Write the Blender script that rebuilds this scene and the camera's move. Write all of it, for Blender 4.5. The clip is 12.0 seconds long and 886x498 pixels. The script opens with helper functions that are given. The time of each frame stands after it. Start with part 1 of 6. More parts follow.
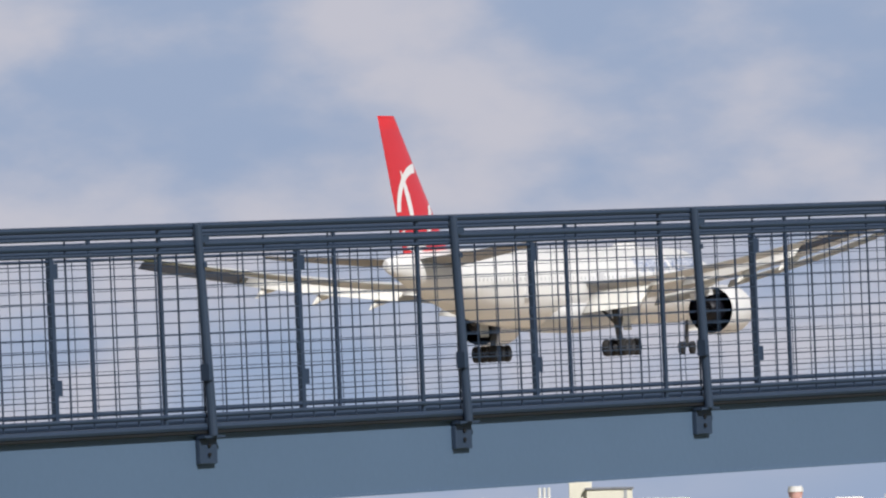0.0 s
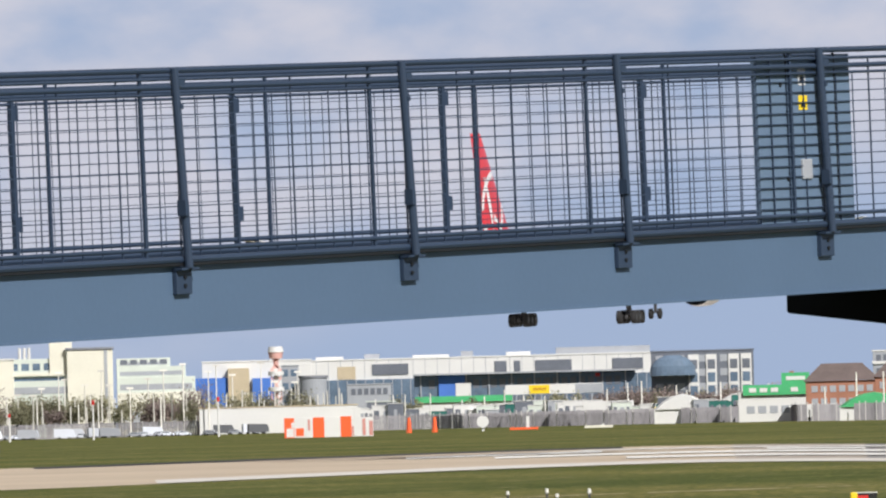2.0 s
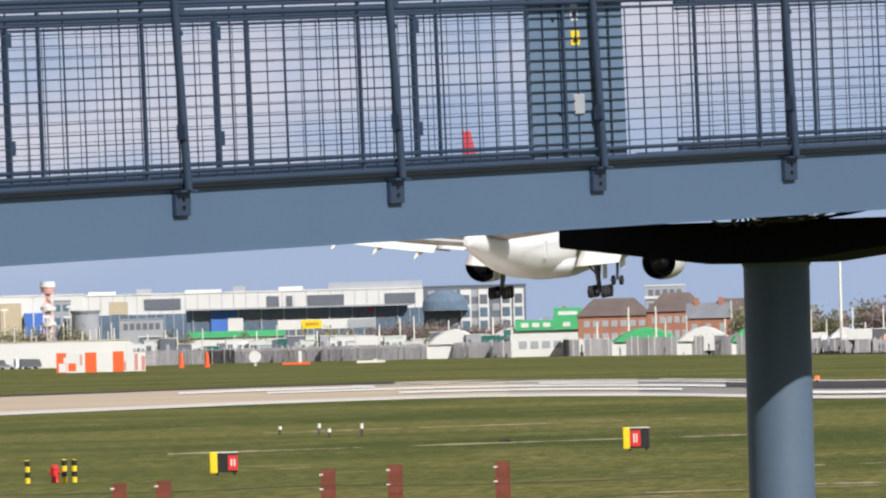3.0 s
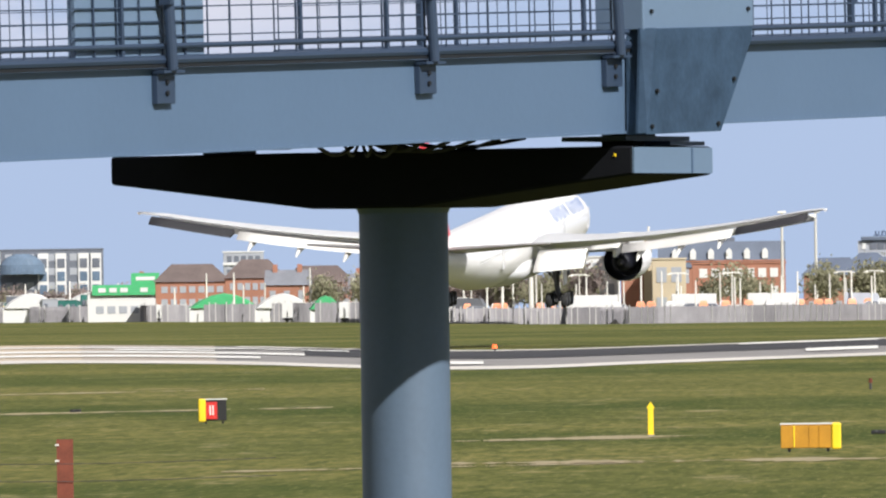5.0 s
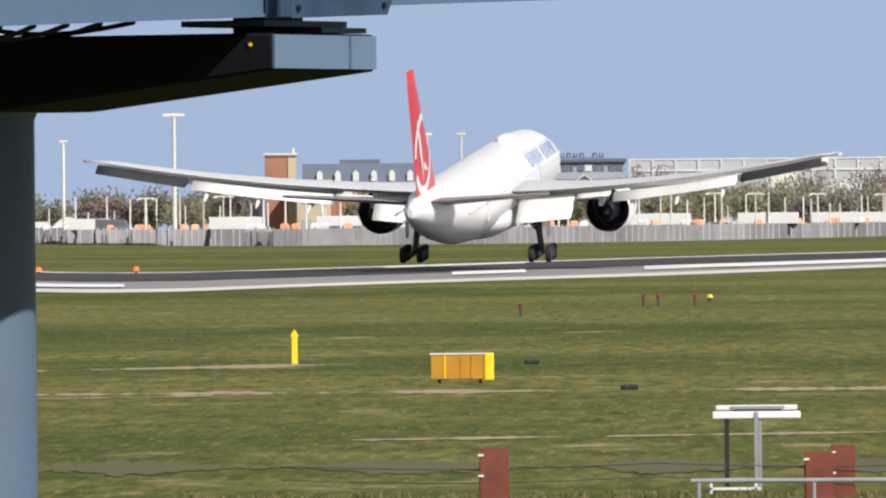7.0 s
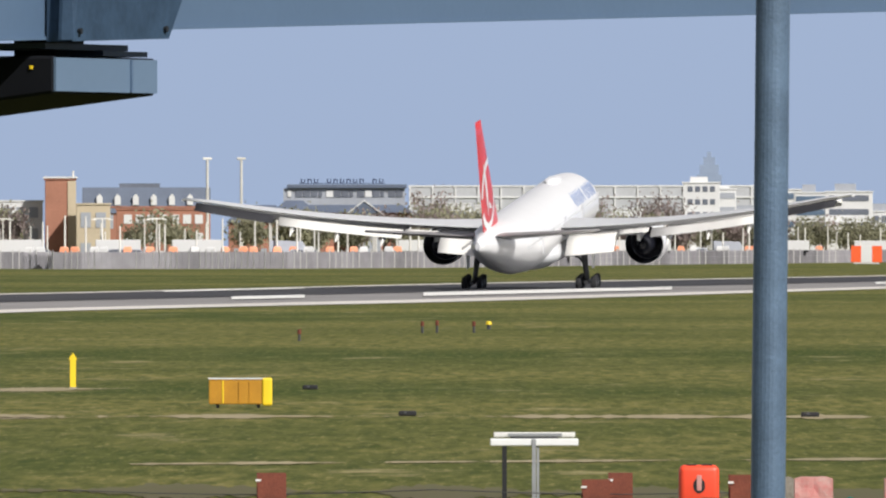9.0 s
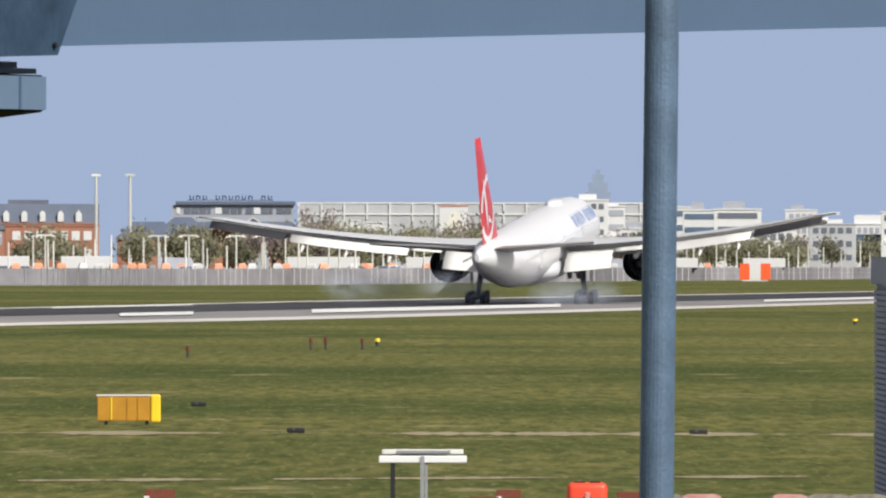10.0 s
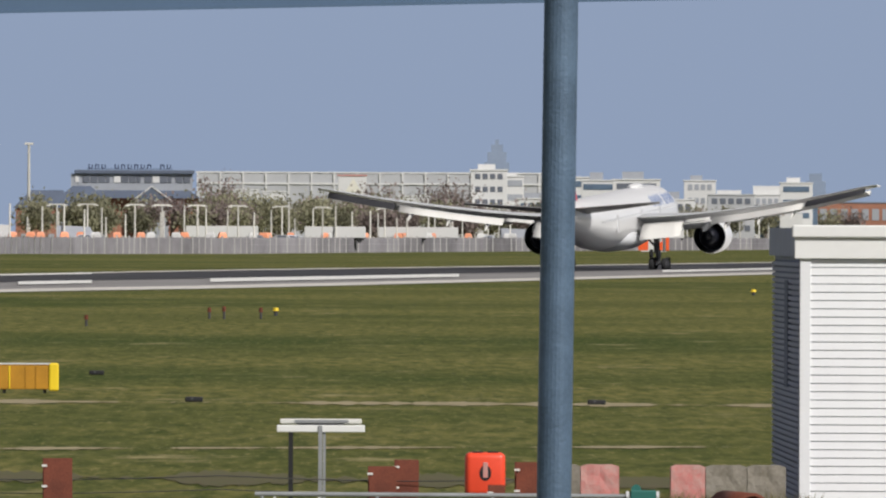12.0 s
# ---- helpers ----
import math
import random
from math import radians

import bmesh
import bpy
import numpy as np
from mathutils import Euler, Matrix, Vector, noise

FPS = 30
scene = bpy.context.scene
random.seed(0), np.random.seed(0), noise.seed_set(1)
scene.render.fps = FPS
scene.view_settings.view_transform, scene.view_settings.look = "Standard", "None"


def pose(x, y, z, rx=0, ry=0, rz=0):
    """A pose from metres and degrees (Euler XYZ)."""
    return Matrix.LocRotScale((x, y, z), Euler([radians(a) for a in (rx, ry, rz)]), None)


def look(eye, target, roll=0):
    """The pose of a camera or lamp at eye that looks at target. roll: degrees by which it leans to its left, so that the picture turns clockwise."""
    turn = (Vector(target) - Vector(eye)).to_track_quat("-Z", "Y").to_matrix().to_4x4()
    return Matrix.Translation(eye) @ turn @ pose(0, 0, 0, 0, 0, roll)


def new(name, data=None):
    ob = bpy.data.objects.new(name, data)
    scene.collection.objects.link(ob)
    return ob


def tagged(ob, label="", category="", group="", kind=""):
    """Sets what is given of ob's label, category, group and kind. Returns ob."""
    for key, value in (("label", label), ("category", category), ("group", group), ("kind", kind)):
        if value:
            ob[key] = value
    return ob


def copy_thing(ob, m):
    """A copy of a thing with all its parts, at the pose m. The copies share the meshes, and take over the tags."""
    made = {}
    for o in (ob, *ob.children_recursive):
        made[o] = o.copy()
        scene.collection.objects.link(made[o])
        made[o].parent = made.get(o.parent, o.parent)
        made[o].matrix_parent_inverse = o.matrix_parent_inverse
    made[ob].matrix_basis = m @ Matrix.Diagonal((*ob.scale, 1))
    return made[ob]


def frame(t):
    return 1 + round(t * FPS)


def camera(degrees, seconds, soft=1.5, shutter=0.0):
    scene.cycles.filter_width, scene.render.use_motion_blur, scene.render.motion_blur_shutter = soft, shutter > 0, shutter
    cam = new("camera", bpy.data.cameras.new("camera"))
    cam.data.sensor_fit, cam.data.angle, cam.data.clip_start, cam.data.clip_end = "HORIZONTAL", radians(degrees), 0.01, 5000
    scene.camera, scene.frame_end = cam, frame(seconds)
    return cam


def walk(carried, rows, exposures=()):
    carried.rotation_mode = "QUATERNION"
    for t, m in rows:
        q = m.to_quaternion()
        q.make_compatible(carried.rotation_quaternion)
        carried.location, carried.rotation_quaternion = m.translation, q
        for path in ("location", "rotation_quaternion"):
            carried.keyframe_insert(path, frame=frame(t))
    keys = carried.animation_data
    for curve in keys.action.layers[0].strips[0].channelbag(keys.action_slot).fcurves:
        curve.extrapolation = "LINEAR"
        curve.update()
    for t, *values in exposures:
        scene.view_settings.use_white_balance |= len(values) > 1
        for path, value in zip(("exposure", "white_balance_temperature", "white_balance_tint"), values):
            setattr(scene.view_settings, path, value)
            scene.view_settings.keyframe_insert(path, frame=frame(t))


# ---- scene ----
cam = camera(4.49, 12.0, 2.2)
walk(cam, [
    (0, look((2.07, -35.48, 4.136), (-153.27, 951.98, 32.40), -1.50)),
    (0.5, look((2.07, -35.48, 4.136), (-141.18, 953.82, 31.89), -1.50)),
    (1, look((2.07, -35.48, 4.136), (-127.76, 955.81, 26.37), -1.50)),
    (1.5, look((2.07, -35.48, 4.136), (-119.78, 956.93, 21.10), -1.50)),
    (2, look((2.07, -35.48, 4.136), (-108.07, 958.33, 18.85), -1.50)),
    (2.5, look((2.07, -35.48, 4.136), (-100.47, 959.17, 16.79), -1.50)),
    (3.0, look((2.07, -35.48, 4.136), (-88.19, 960.41, 12.58), -1.50)),
    (3.2, look((2.07, -35.48, 4.136), (-84.13, 960.77, 11.37), -1.50)),
    (4.8, look((0.49, -13.98, 4.153), (-57.21, 984.33, 10.50), -0.80)),
    (5.0, look((0.49, -13.98, 4.153), (-52.66, 984.60, 8.90), -0.78)),
    (5.5, look((0.23, -6.59, 4.178), (-43.89, 992.39, 13.13), -0.71)),
    (6.0, look((0.00, 0.00, 4.200), (-37.38, 999.29, 8.99), -0.65)),
    (6.5, look((0.00, 0.00, 4.200), (-28.29, 999.59, 7.55), -0.59)),
    (7.0, look((0.00, 0.00, 4.200), (-21.79, 999.76, 1.65), -0.53)),
    (7.2, look((0.00, 0.00, 4.200), (-22.84, 999.73, 0.80), -0.50)),
    (8.8, look((0.00, 0.00, 4.200), (-2.92, 1000.00, 4.97), -0.05)),
    (9, look((0.00, 0.00, 4.200), (-2.26, 1000.00, 3.82), -0.03)),
    (9.5, look((0.00, 0.00, 4.200), (0.00, 1000.00, 5.25), 0.02)),
    (10, look((0.00, 0.00, 4.200), (7.59, 999.97, 5.33), 0.06)),
    (10.5, look((0.00, 0.00, 4.200), (10.16, 999.95, 2.90), 0.11)),
    (11, look((0.00, 0.00, 4.200), (9.59, 999.95, 3.60), 0.16)),
    (11.5, look((0.00, 0.00, 4.200), (14.07, 999.90, 2.32), 0.20)),
    (12, look((0.00, 0.00, 4.200), (16.56, 999.86, 2.67), 0.25)),
], [(0, -0.15), (1.0, -0.05), (2.5, 0.08), (4.0, 0.2), (5.0, 0.34), (5.5, 0.25), (6.5, 0.25), (7.0, 0.15), (9.5, 0.04), (11.5, -0.08), (12, -0.35)])

# world: hazy daylight with cloud above the haze, sun high behind the viewer
world = bpy.data.worlds.new("world")
scene.world = world
world.use_nodes = True
wn, wl = world.node_tree.nodes, world.node_tree.links
wn.clear()
w_out = wn.new("ShaderNodeOutputWorld")
w_bg = wn.new("ShaderNodeBackground")
w_bg.inputs[1].default_value = 1.0
sky = wn.new("ShaderNodeTexSky")
sky.sky_type, sky.sun_disc = "NISHITA", False
SUN_EL, SUN_AZ = radians(38), math.atan2(0.62, -0.78)
sky.sun_elevation, sky.sun_rotation = SUN_EL, SUN_AZ
sky.air_density, sky.dust_density, sky.ozone_density = 1.0, 1.5, 1.5
w_tc = wn.new("ShaderNodeTexCoord")
w_sep = wn.new("ShaderNodeSeparateXYZ")
wl.new(w_tc.outputs["Generated"], w_sep.inputs[0])
sky_gain = wn.new("ShaderNodeMix")
sky_gain.data_type, sky_gain.blend_type = "RGBA", "MULTIPLY"
sky_gain.inputs[0].default_value = 1.0
wl.new(sky.outputs[0], sky_gain.inputs[6])
sky_gain.inputs[7].default_value = (0.02, 0.02, 0.02, 1)
haze = wn.new("ShaderNodeMapRange")
haze.interpolation_type = "SMOOTHSTEP"
haze.inputs[1].default_value, haze.inputs[2].default_value = 0.05, 0.22
wl.new(w_sep.outputs[2], haze.inputs[0])
low = wn.new("ShaderNodeMix")
low.data_type = "RGBA"
wl.new(haze.outputs[0], low.inputs[0])
low.inputs[6].default_value = (0.352, 0.442, 0.624, 1)
wl.new(sky_gain.outputs[2], low.inputs[7])
w_map = wn.new("ShaderNodeMapping")
w_map.inputs["Scale"].default_value = (44, 44, 84)
w_map.inputs["Location"].default_value = (7.4, 2.2, 0.6)
wl.new(w_tc.outputs["Generated"], w_map.inputs[0])
w_noise = wn.new("ShaderNodeTexNoise")
w_noise.inputs["Scale"].default_value = 1.0
w_noise.inputs["Detail"].default_value = 7.0
w_noise.inputs["Roughness"].default_value = 0.5
wl.new(w_map.outputs[0], w_noise.inputs["Vector"])
w_ramp = wn.new("ShaderNodeMapRange")
w_ramp.interpolation_type = "SMOOTHSTEP"
w_ramp.inputs[1].default_value, w_ramp.inputs[2].default_value = 0.36, 0.66
wl.new(w_noise.outputs[0], w_ramp.inputs[0])
w_high = wn.new("ShaderNodeMapRange")
w_high.interpolation_type = "SMOOTHSTEP"
w_high.inputs[1].default_value, w_high.inputs[2].default_value = 0.028, 0.044
w_west = wn.new("ShaderNodeMath")
w_west.operation = "MULTIPLY_ADD"
wl.new(w_sep.outputs[0], w_west.inputs[0])
w_west.inputs[1].default_value = -0.2
wl.new(w_sep.outputs[2], w_west.inputs[2])
wl.new(w_west.outputs[0], w_high.inputs[0])
w_mul = wn.new("ShaderNodeMath")
w_mul.operation = "MULTIPLY"
wl.new(w_ramp.outputs[0], w_mul.inputs[0])
wl.new(w_high.outputs[0], w_mul.inputs[1])
w_mul2 = wn.new("ShaderNodeMath")
w_mul2.operation = "MULTIPLY"
w_mul2.inputs[1].default_value = 0.76
wl.new(w_mul.outputs[0], w_mul2.inputs[0])
cloud = wn.new("ShaderNodeMix")
cloud.data_type = "RGBA"
wl.new(w_mul2.outputs[0], cloud.inputs[0])
wl.new(low.outputs[2], cloud.inputs[6])
cloud.inputs[7].default_value = (0.67, 0.645, 0.70, 1)
wl.new(cloud.outputs[2], w_bg.inputs[0])
wl.new(w_bg.outputs[0], w_out.inputs[0])

sun = new("sun", bpy.data.lights.new("sun", "SUN"))
sun.data.energy, sun.data.angle, sun.data.color = 5.0, radians(0.6), (1.0, 0.965, 0.91)
to_sun = Vector((0.62 * math.cos(SUN_EL), -0.78 * math.cos(SUN_EL), math.sin(SUN_EL)))
sun.matrix_world = look((0, 0, 200), Vector((0, 0, 200)) - to_sun)
scene.view_settings.exposure = 0.0


# ---- materials ----
def mat(name, color, rough=0.6, metal=0.0, vary=0.12, scale=3.0, fine=40.0, bump=0.0, alt=None, per_object=0.0, leafy=0.0):
    """A painted or natural surface: base colour with blotches at two scales, optional relief and a second tone."""
    m = bpy.data.materials.new(name)
    m.use_nodes = True
    n, l = m.node_tree.nodes, m.node_tree.links
    b = n["Principled BSDF"]
    b.inputs["Roughness"].default_value, b.inputs["Metallic"].default_value = rough, metal
    tc = n.new("ShaderNodeTexCoord")
    n1, n2 = n.new("ShaderNodeTexNoise"), n.new("ShaderNodeTexNoise")
    n1.inputs["Scale"].default_value, n2.inputs["Scale"].default_value = scale, fine
    n1.inputs["Detail"].default_value, n2.inputs["Detail"].default_value = 4, 6
    for t in (n1, n2):
        l.new(tc.outputs["Object"], t.inputs["Vector"])
    add = n.new("ShaderNodeMath")
    add.operation = "MULTIPLY_ADD"
    l.new(n2.outputs[0], add.inputs[0])
    add.inputs[1].default_value = 0.5
    l.new(n1.outputs[0], add.inputs[2])
    fac = n.new("ShaderNodeMapRange")
    fac.inputs[1].default_value, fac.inputs[2].default_value = 0.45, 1.05
    l.new(add.outputs[0], fac.inputs[0])
    mix = n.new("ShaderNodeMix")
    mix.data_type = "RGBA"
    l.new(fac.outputs[0], mix.inputs[0])
    c2 = alt or tuple(min(1, c * (1 + vary)) for c in color)
    c1 = tuple(c * (1 - vary) for c in color) if alt is None else color
    mix.inputs[6].default_value, mix.inputs[7].default_value = (*c1, 1), (*c2, 1)
    out = mix.outputs[2]
    if per_object:
        info, hsv = n.new("ShaderNodeObjectInfo"), n.new("ShaderNodeHueSaturation")
        mr = n.new("ShaderNodeMapRange")
        mr.inputs[3].default_value, mr.inputs[4].default_value = 1 - per_object, 1 + per_object
        l.new(info.outputs["Random"], mr.inputs[0])
        l.new(mr.outputs[0], hsv.inputs["Value"])
        l.new(out, hsv.inputs["Color"])
        out = hsv.outputs[0]
    l.new(out, b.inputs["Base Color"])
    if leafy:
        tr, mx = n.new("ShaderNodeBsdfTranslucent"), n.new("ShaderNodeMixShader")
        mx.inputs[0].default_value = leafy
        l.new(out, tr.inputs[0])
        l.new(b.outputs[0], mx.inputs[1])
        l.new(tr.outputs[0], mx.inputs[2])
        l.new(mx.outputs[0], n["Material Output"].inputs[0])
    if bump:
        bp = n.new("ShaderNodeBump")
        bp.inputs["Strength"].default_value, bp.inputs["Distance"].default_value = bump, 0.02
        l.new(n2.outputs[0], bp.inputs["Height"])
        l.new(bp.outputs[0], b.inputs["Normal"])
    return m


M_STEEL = mat("bridge_paint", (0.028, 0.047, 0.085), 0.42, 0.0, 0.07, 1.2, 30, 0.05)
M_BEAM = mat("beam_paint", (0.086, 0.138, 0.222), 0.38, 0.0, 0.06, 0.7, 22, 0.04)
M_PANEL = mat("grey_panel", (0.12, 0.180, 0.268), 0.45, 0.0, 0.06, 1.0, 25)
M_PLATE = mat("galvanised_plate", (0.036, 0.064, 0.108), 0.5, 0.0, 0.3, 6.0, 30, 0.12)
M_DARKSTEEL = mat("dark_steel", (0.010, 0.012, 0.016), 0.6, 0.1, 0.3, 2, 30)
M_COLUMN = mat("column_paint", (0.094, 0.135, 0.196), 0.5, 0.0, 0.1, 1.5, 25, 0.05)
# Crosshead and deck are painted near-black, the shade under the bridge in their colour.
M_CAP = mat("cap_shade_paint", (0.008, 0.009, 0.012), 0.8, 0.0, 0.18, 2.0, 20, 0.08)
M_DECK = mat("deck_underside_shade", (0.012, 0.013, 0.015), 0.8, 0.0, 0.2, 2, 20)
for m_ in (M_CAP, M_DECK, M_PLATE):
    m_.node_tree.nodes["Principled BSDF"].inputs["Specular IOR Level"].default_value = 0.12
M_GALV = mat("galvanised_pole", (0.12, 0.18, 0.265), 0.4, 0.3, 0.28, 6, 60, 0.15)
M_RUST = mat("rusty_steel", (0.16, 0.042, 0.022), 0.8, 0.0, 0.35, 3, 30, 0.3)
M_WHITE = mat("white_paint", (0.80, 0.80, 0.79), 0.45, 0.0, 0.04, 0.6, 8)
M_SIDING = mat("white_siding", (0.80, 0.81, 0.83), 0.5, 0.0, 0.04, 1.5, 20, 0.05)
# Shed side's shade put into the colour: blue-grey slats, darker blue-grey behind.
M_SHADE = mat("shed_shade_cladding", (0.34, 0.37, 0.47), 0.6, 0.0, 0.12, 2, 25)
M_SLATE = mat("shaded_grille", (0.12, 0.145, 0.22), 0.6, 0.0, 0.2, 2, 25)
M_LIVERY = mat("aircraft_white", (0.77, 0.77, 0.78), 0.28, 0.0, 0.03, 0.25, 2.0)
M_WINGGREY = mat("wing_grey", (0.60, 0.61, 0.63), 0.4, 0.0, 0.07, 0.3, 3)
M_WINGDARK = mat("wing_panel_dark", (0.028, 0.028, 0.032), 0.5, 0.0, 0.12, 0.4, 4)
M_FLAP = mat("flap_white", (0.72, 0.71, 0.68), 0.4, 0.0, 0.06, 0.4, 5)
M_RED = mat("tail_red", (0.62, 0.022, 0.03), 0.3, 0.0, 0.05, 0.3, 3)
M_NAVY = mat("livery_blue", (0.24, 0.30, 0.46), 0.4, 0.0, 0.1, 0.5, 4)
M_MOTIF = mat("livery_pale_grey", (0.63, 0.63, 0.65), 0.4, 0.0, 0.05, 0.5, 4)
M_TYRE = mat("tyre_rubber", (0.014, 0.014, 0.016), 0.85, 0.0, 0.3, 2, 30)
M_GEAR = mat("gear_metal", (0.07, 0.07, 0.075), 0.5, 0.4, 0.2, 2, 20)
M_INTAKE = mat("engine_dark", (0.006, 0.007, 0.014), 0.5, 0.3, 0.3, 1, 10)
M_YELLOW = mat("sign_yellow", (0.85, 0.60, 0.02), 0.5, 0.0, 0.06, 2, 30)
M_OCHRE = mat("sign_back_ochre", (0.46, 0.22, 0.012), 0.6, 0.0, 0.14, 2.5, 25)
M_ORANGE = mat("signal_orange", (0.85, 0.12, 0.03), 0.5, 0.0, 0.1, 1.5, 20)
M_SIGNRED = mat("sign_red", (0.62, 0.03, 0.025), 0.5, 0.0, 0.08, 2, 20)
M_BLACK = mat("black_paint", (0.012, 0.012, 0.013), 0.6, 0.0, 0.3, 2, 20)
M_DRUM = mat("drum_red_orange", (0.85, 0.075, 0.03), 0.45, 0.0, 0.08, 2, 20)
M_PINK = mat("faded_red_block", (0.62, 0.17, 0.16), 0.85, 0.0, 0.16, 4, 22, 0.3, alt=(0.50, 0.36, 0.32))
M_CONC = mat("weathered_concrete", (0.16, 0.14, 0.105), 0.95, 0.0, 0.22, 3.5, 22, 0.4, alt=(0.34, 0.31, 0.27))
M_CREAM = mat("cream_render", (0.72, 0.70, 0.61), 0.8, 0.0, 0.07, 0.12, 1.5)
M_FARWHITE = mat("far_white_cladding", (0.66, 0.66, 0.655), 0.7, 0.0, 0.05, 0.1, 1.2)
M_FARGREY = mat("far_grey_cladding", (0.34, 0.36, 0.40), 0.7, 0.0, 0.14, 0.1, 1.2)
M_FARDARK = mat("far_dark_cladding", (0.13, 0.145, 0.18), 0.6, 0.0, 0.2, 0.1, 1.2)
M_GLASSBLUE = mat("far_blue_glazing", (0.12, 0.17, 0.24), 0.15, 0.0, 0.3, 0.15, 1.0)
M_BLUE = mat("bright_blue_panel", (0.06, 0.17, 0.55), 0.6, 0.0, 0.1, 0.2, 2)
M_GREEN = mat("green_canopy", (0.06, 0.40, 0.16), 0.6, 0.0, 0.12, 0.3, 2)
M_TEAL = mat("dark_teal", (0.02, 0.14, 0.12), 0.6, 0.0, 0.12, 0.3, 2)
M_BRICK = mat("far_brick", (0.36, 0.165, 0.11), 0.85, 0.0, 0.2, 0.2, 2.5)
M_BEIGE = mat("beige_render", (0.50, 0.42, 0.30), 0.85, 0.0, 0.1, 0.2, 2)
M_ROOF = mat("far_slate_roof", (0.19, 0.20, 0.23), 0.7, 0.0, 0.2, 0.2, 2)
# Blue-grey of the horizon towers: distance haze put into the base colour.
M_HAZE = mat("distant_tower_haze", (0.25, 0.31, 0.43), 0.8, 0.0, 0.1, 0.1, 1)
M_FENCE = mat("perimeter_fence_grey", (0.27, 0.26, 0.28), 0.7, 0.0, 0.35, 0.05, 0.5, per_object=0.22)
M_POLE = mat("pale_pole", (0.70, 0.68, 0.63), 0.6, 0.0, 0.1, 0.5, 4, per_object=0.2)
M_BARK = mat("bark", (0.20, 0.16, 0.13), 0.9, 0.0, 0.25, 0.5, 4)
M_TWIG = mat("bare_twigs", (0.34, 0.275, 0.26), 0.9, 0.0, 0.3, 0.2, 2, per_object=0.25, leafy=0.5)
M_LEAF = mat("spring_leaves", (0.34, 0.33, 0.22), 0.8, 0.0, 0.35, 0.2, 2, per_object=0.3, leafy=0.5)
M_CARS = mat("vehicle_paint", (0.46, 0.48, 0.54), 0.35, 0.0, 0.1, 0.3, 2, per_object=0.8)
M_ROOFBROWN = mat("brown_tile_roof", (0.13, 0.10, 0.095), 0.8, 0.0, 0.25, 0.2, 2)
M_SLATEBLUE = mat("blue_slate_roof", (0.105, 0.13, 0.185), 0.6, 0.0, 0.15, 0.2, 2)
M_NAVYSIGN = mat("navy_letters", (0.04, 0.06, 0.12), 0.5, 0.0, 0.1, 1, 5)


# ---- mesh helpers ----
def part(name, bm, material, parent=None, label="", smooth=False):
    me = bpy.data.meshes.new(name)
    if smooth:
        for f in bm.faces:
            f.smooth = True
    bm.to_mesh(me)
    bm.free()
    me.materials.append(material)
    ob = new(name, me)
    ob.parent = parent
    if label:
        tagged(ob, label)
    return ob


def share(name, src, parent, m):
    """One more piece on the mesh of src."""
    ob = new(name, src.data)
    ob.parent = parent
    ob.matrix_basis = m
    return ob


def empty(name, m, label, category, group="", kind=""):
    ob = new(name)
    ob.empty_display_size = 0.2
    ob.matrix_world = m
    return tagged(ob, label, category, group, kind)


def add_box(bm, x0, x1, y0, y1, z0, z1, bevel=0.0):
    r = bmesh.ops.create_cube(bm, size=1.0, matrix=Matrix.LocRotScale(((x0 + x1) / 2, (y0 + y1) / 2, (z0 + z1) / 2), None, (abs(x1 - x0), abs(y1 - y0), abs(z1 - z0))))
    if bevel:
        es = list({e for v in r["verts"] for e in v.link_edges})
        bmesh.ops.bevel(bm, geom=es, offset=bevel, segments=2, affect="EDGES", profile=0.5)


def box(x0, x1, y0, y1, z0, z1, bevel=0.0):
    bm = bmesh.new()
    add_box(bm, x0, x1, y0, y1, z0, z1, bevel)
    return bm


def add_tube(bm, a, b, r1, r2=None, seg=10):
    a, b = Vector(a), Vector(b)
    d = b - a
    m = Matrix.Translation((a + b) / 2) @ d.to_track_quat("Z", "Y").to_matrix().to_4x4()
    bmesh.ops.create_cone(bm, cap_ends=True, segments=seg, radius1=r1, radius2=r1 if r2 is None else r2, depth=d.length, matrix=m)


def tube(a, b, r1, r2=None, seg=10):
    bm = bmesh.new()
    add_tube(bm, a, b, r1, r2, seg)
    return bm


def add_loft(bm, rings, cap=True):
    vs = [[bm.verts.new(p) for p in ring] for ring in rings]
    n = len(vs[0])
    for a, b in zip(vs, vs[1:]):
        for i in range(n):
            bm.faces.new((a[i], a[(i + 1) % n], b[(i + 1) % n], b[i]))
    if cap:
        bm.faces.new(vs[0][::-1])
        bm.faces.new(vs[-1])
    bmesh.ops.recalc_face_normals(bm, faces=bm.faces[:])


def loft(rings, cap=True):
    bm = bmesh.new()
    add_loft(bm, rings, cap)
    return bm


def prism(poly, axis, a, b):
    """A closed outline pushed from a to b along one axis (0, 1 or 2)."""
    def pt(p, w):
        q = list(p)
        q.insert(axis, w)
        return q
    return loft([[pt(p, a) for p in poly], [pt(p, b) for p in poly]])


def at(mil, dist, z=0.0):
    """Where a bearing, in thousandths of a radian east of north, meets a distance."""
    return Vector((math.sin(mil / 1000) * dist, math.cos(mil / 1000) * dist, z))


def facing(mil, dist, z=0.0, turn=0.0):
    """A pose at that bearing and distance whose -y side looks back here."""
    p = at(mil, dist, z)
    return pose(p.x, p.y, p.z, 0, 0, -math.degrees(mil / 1000) + turn)


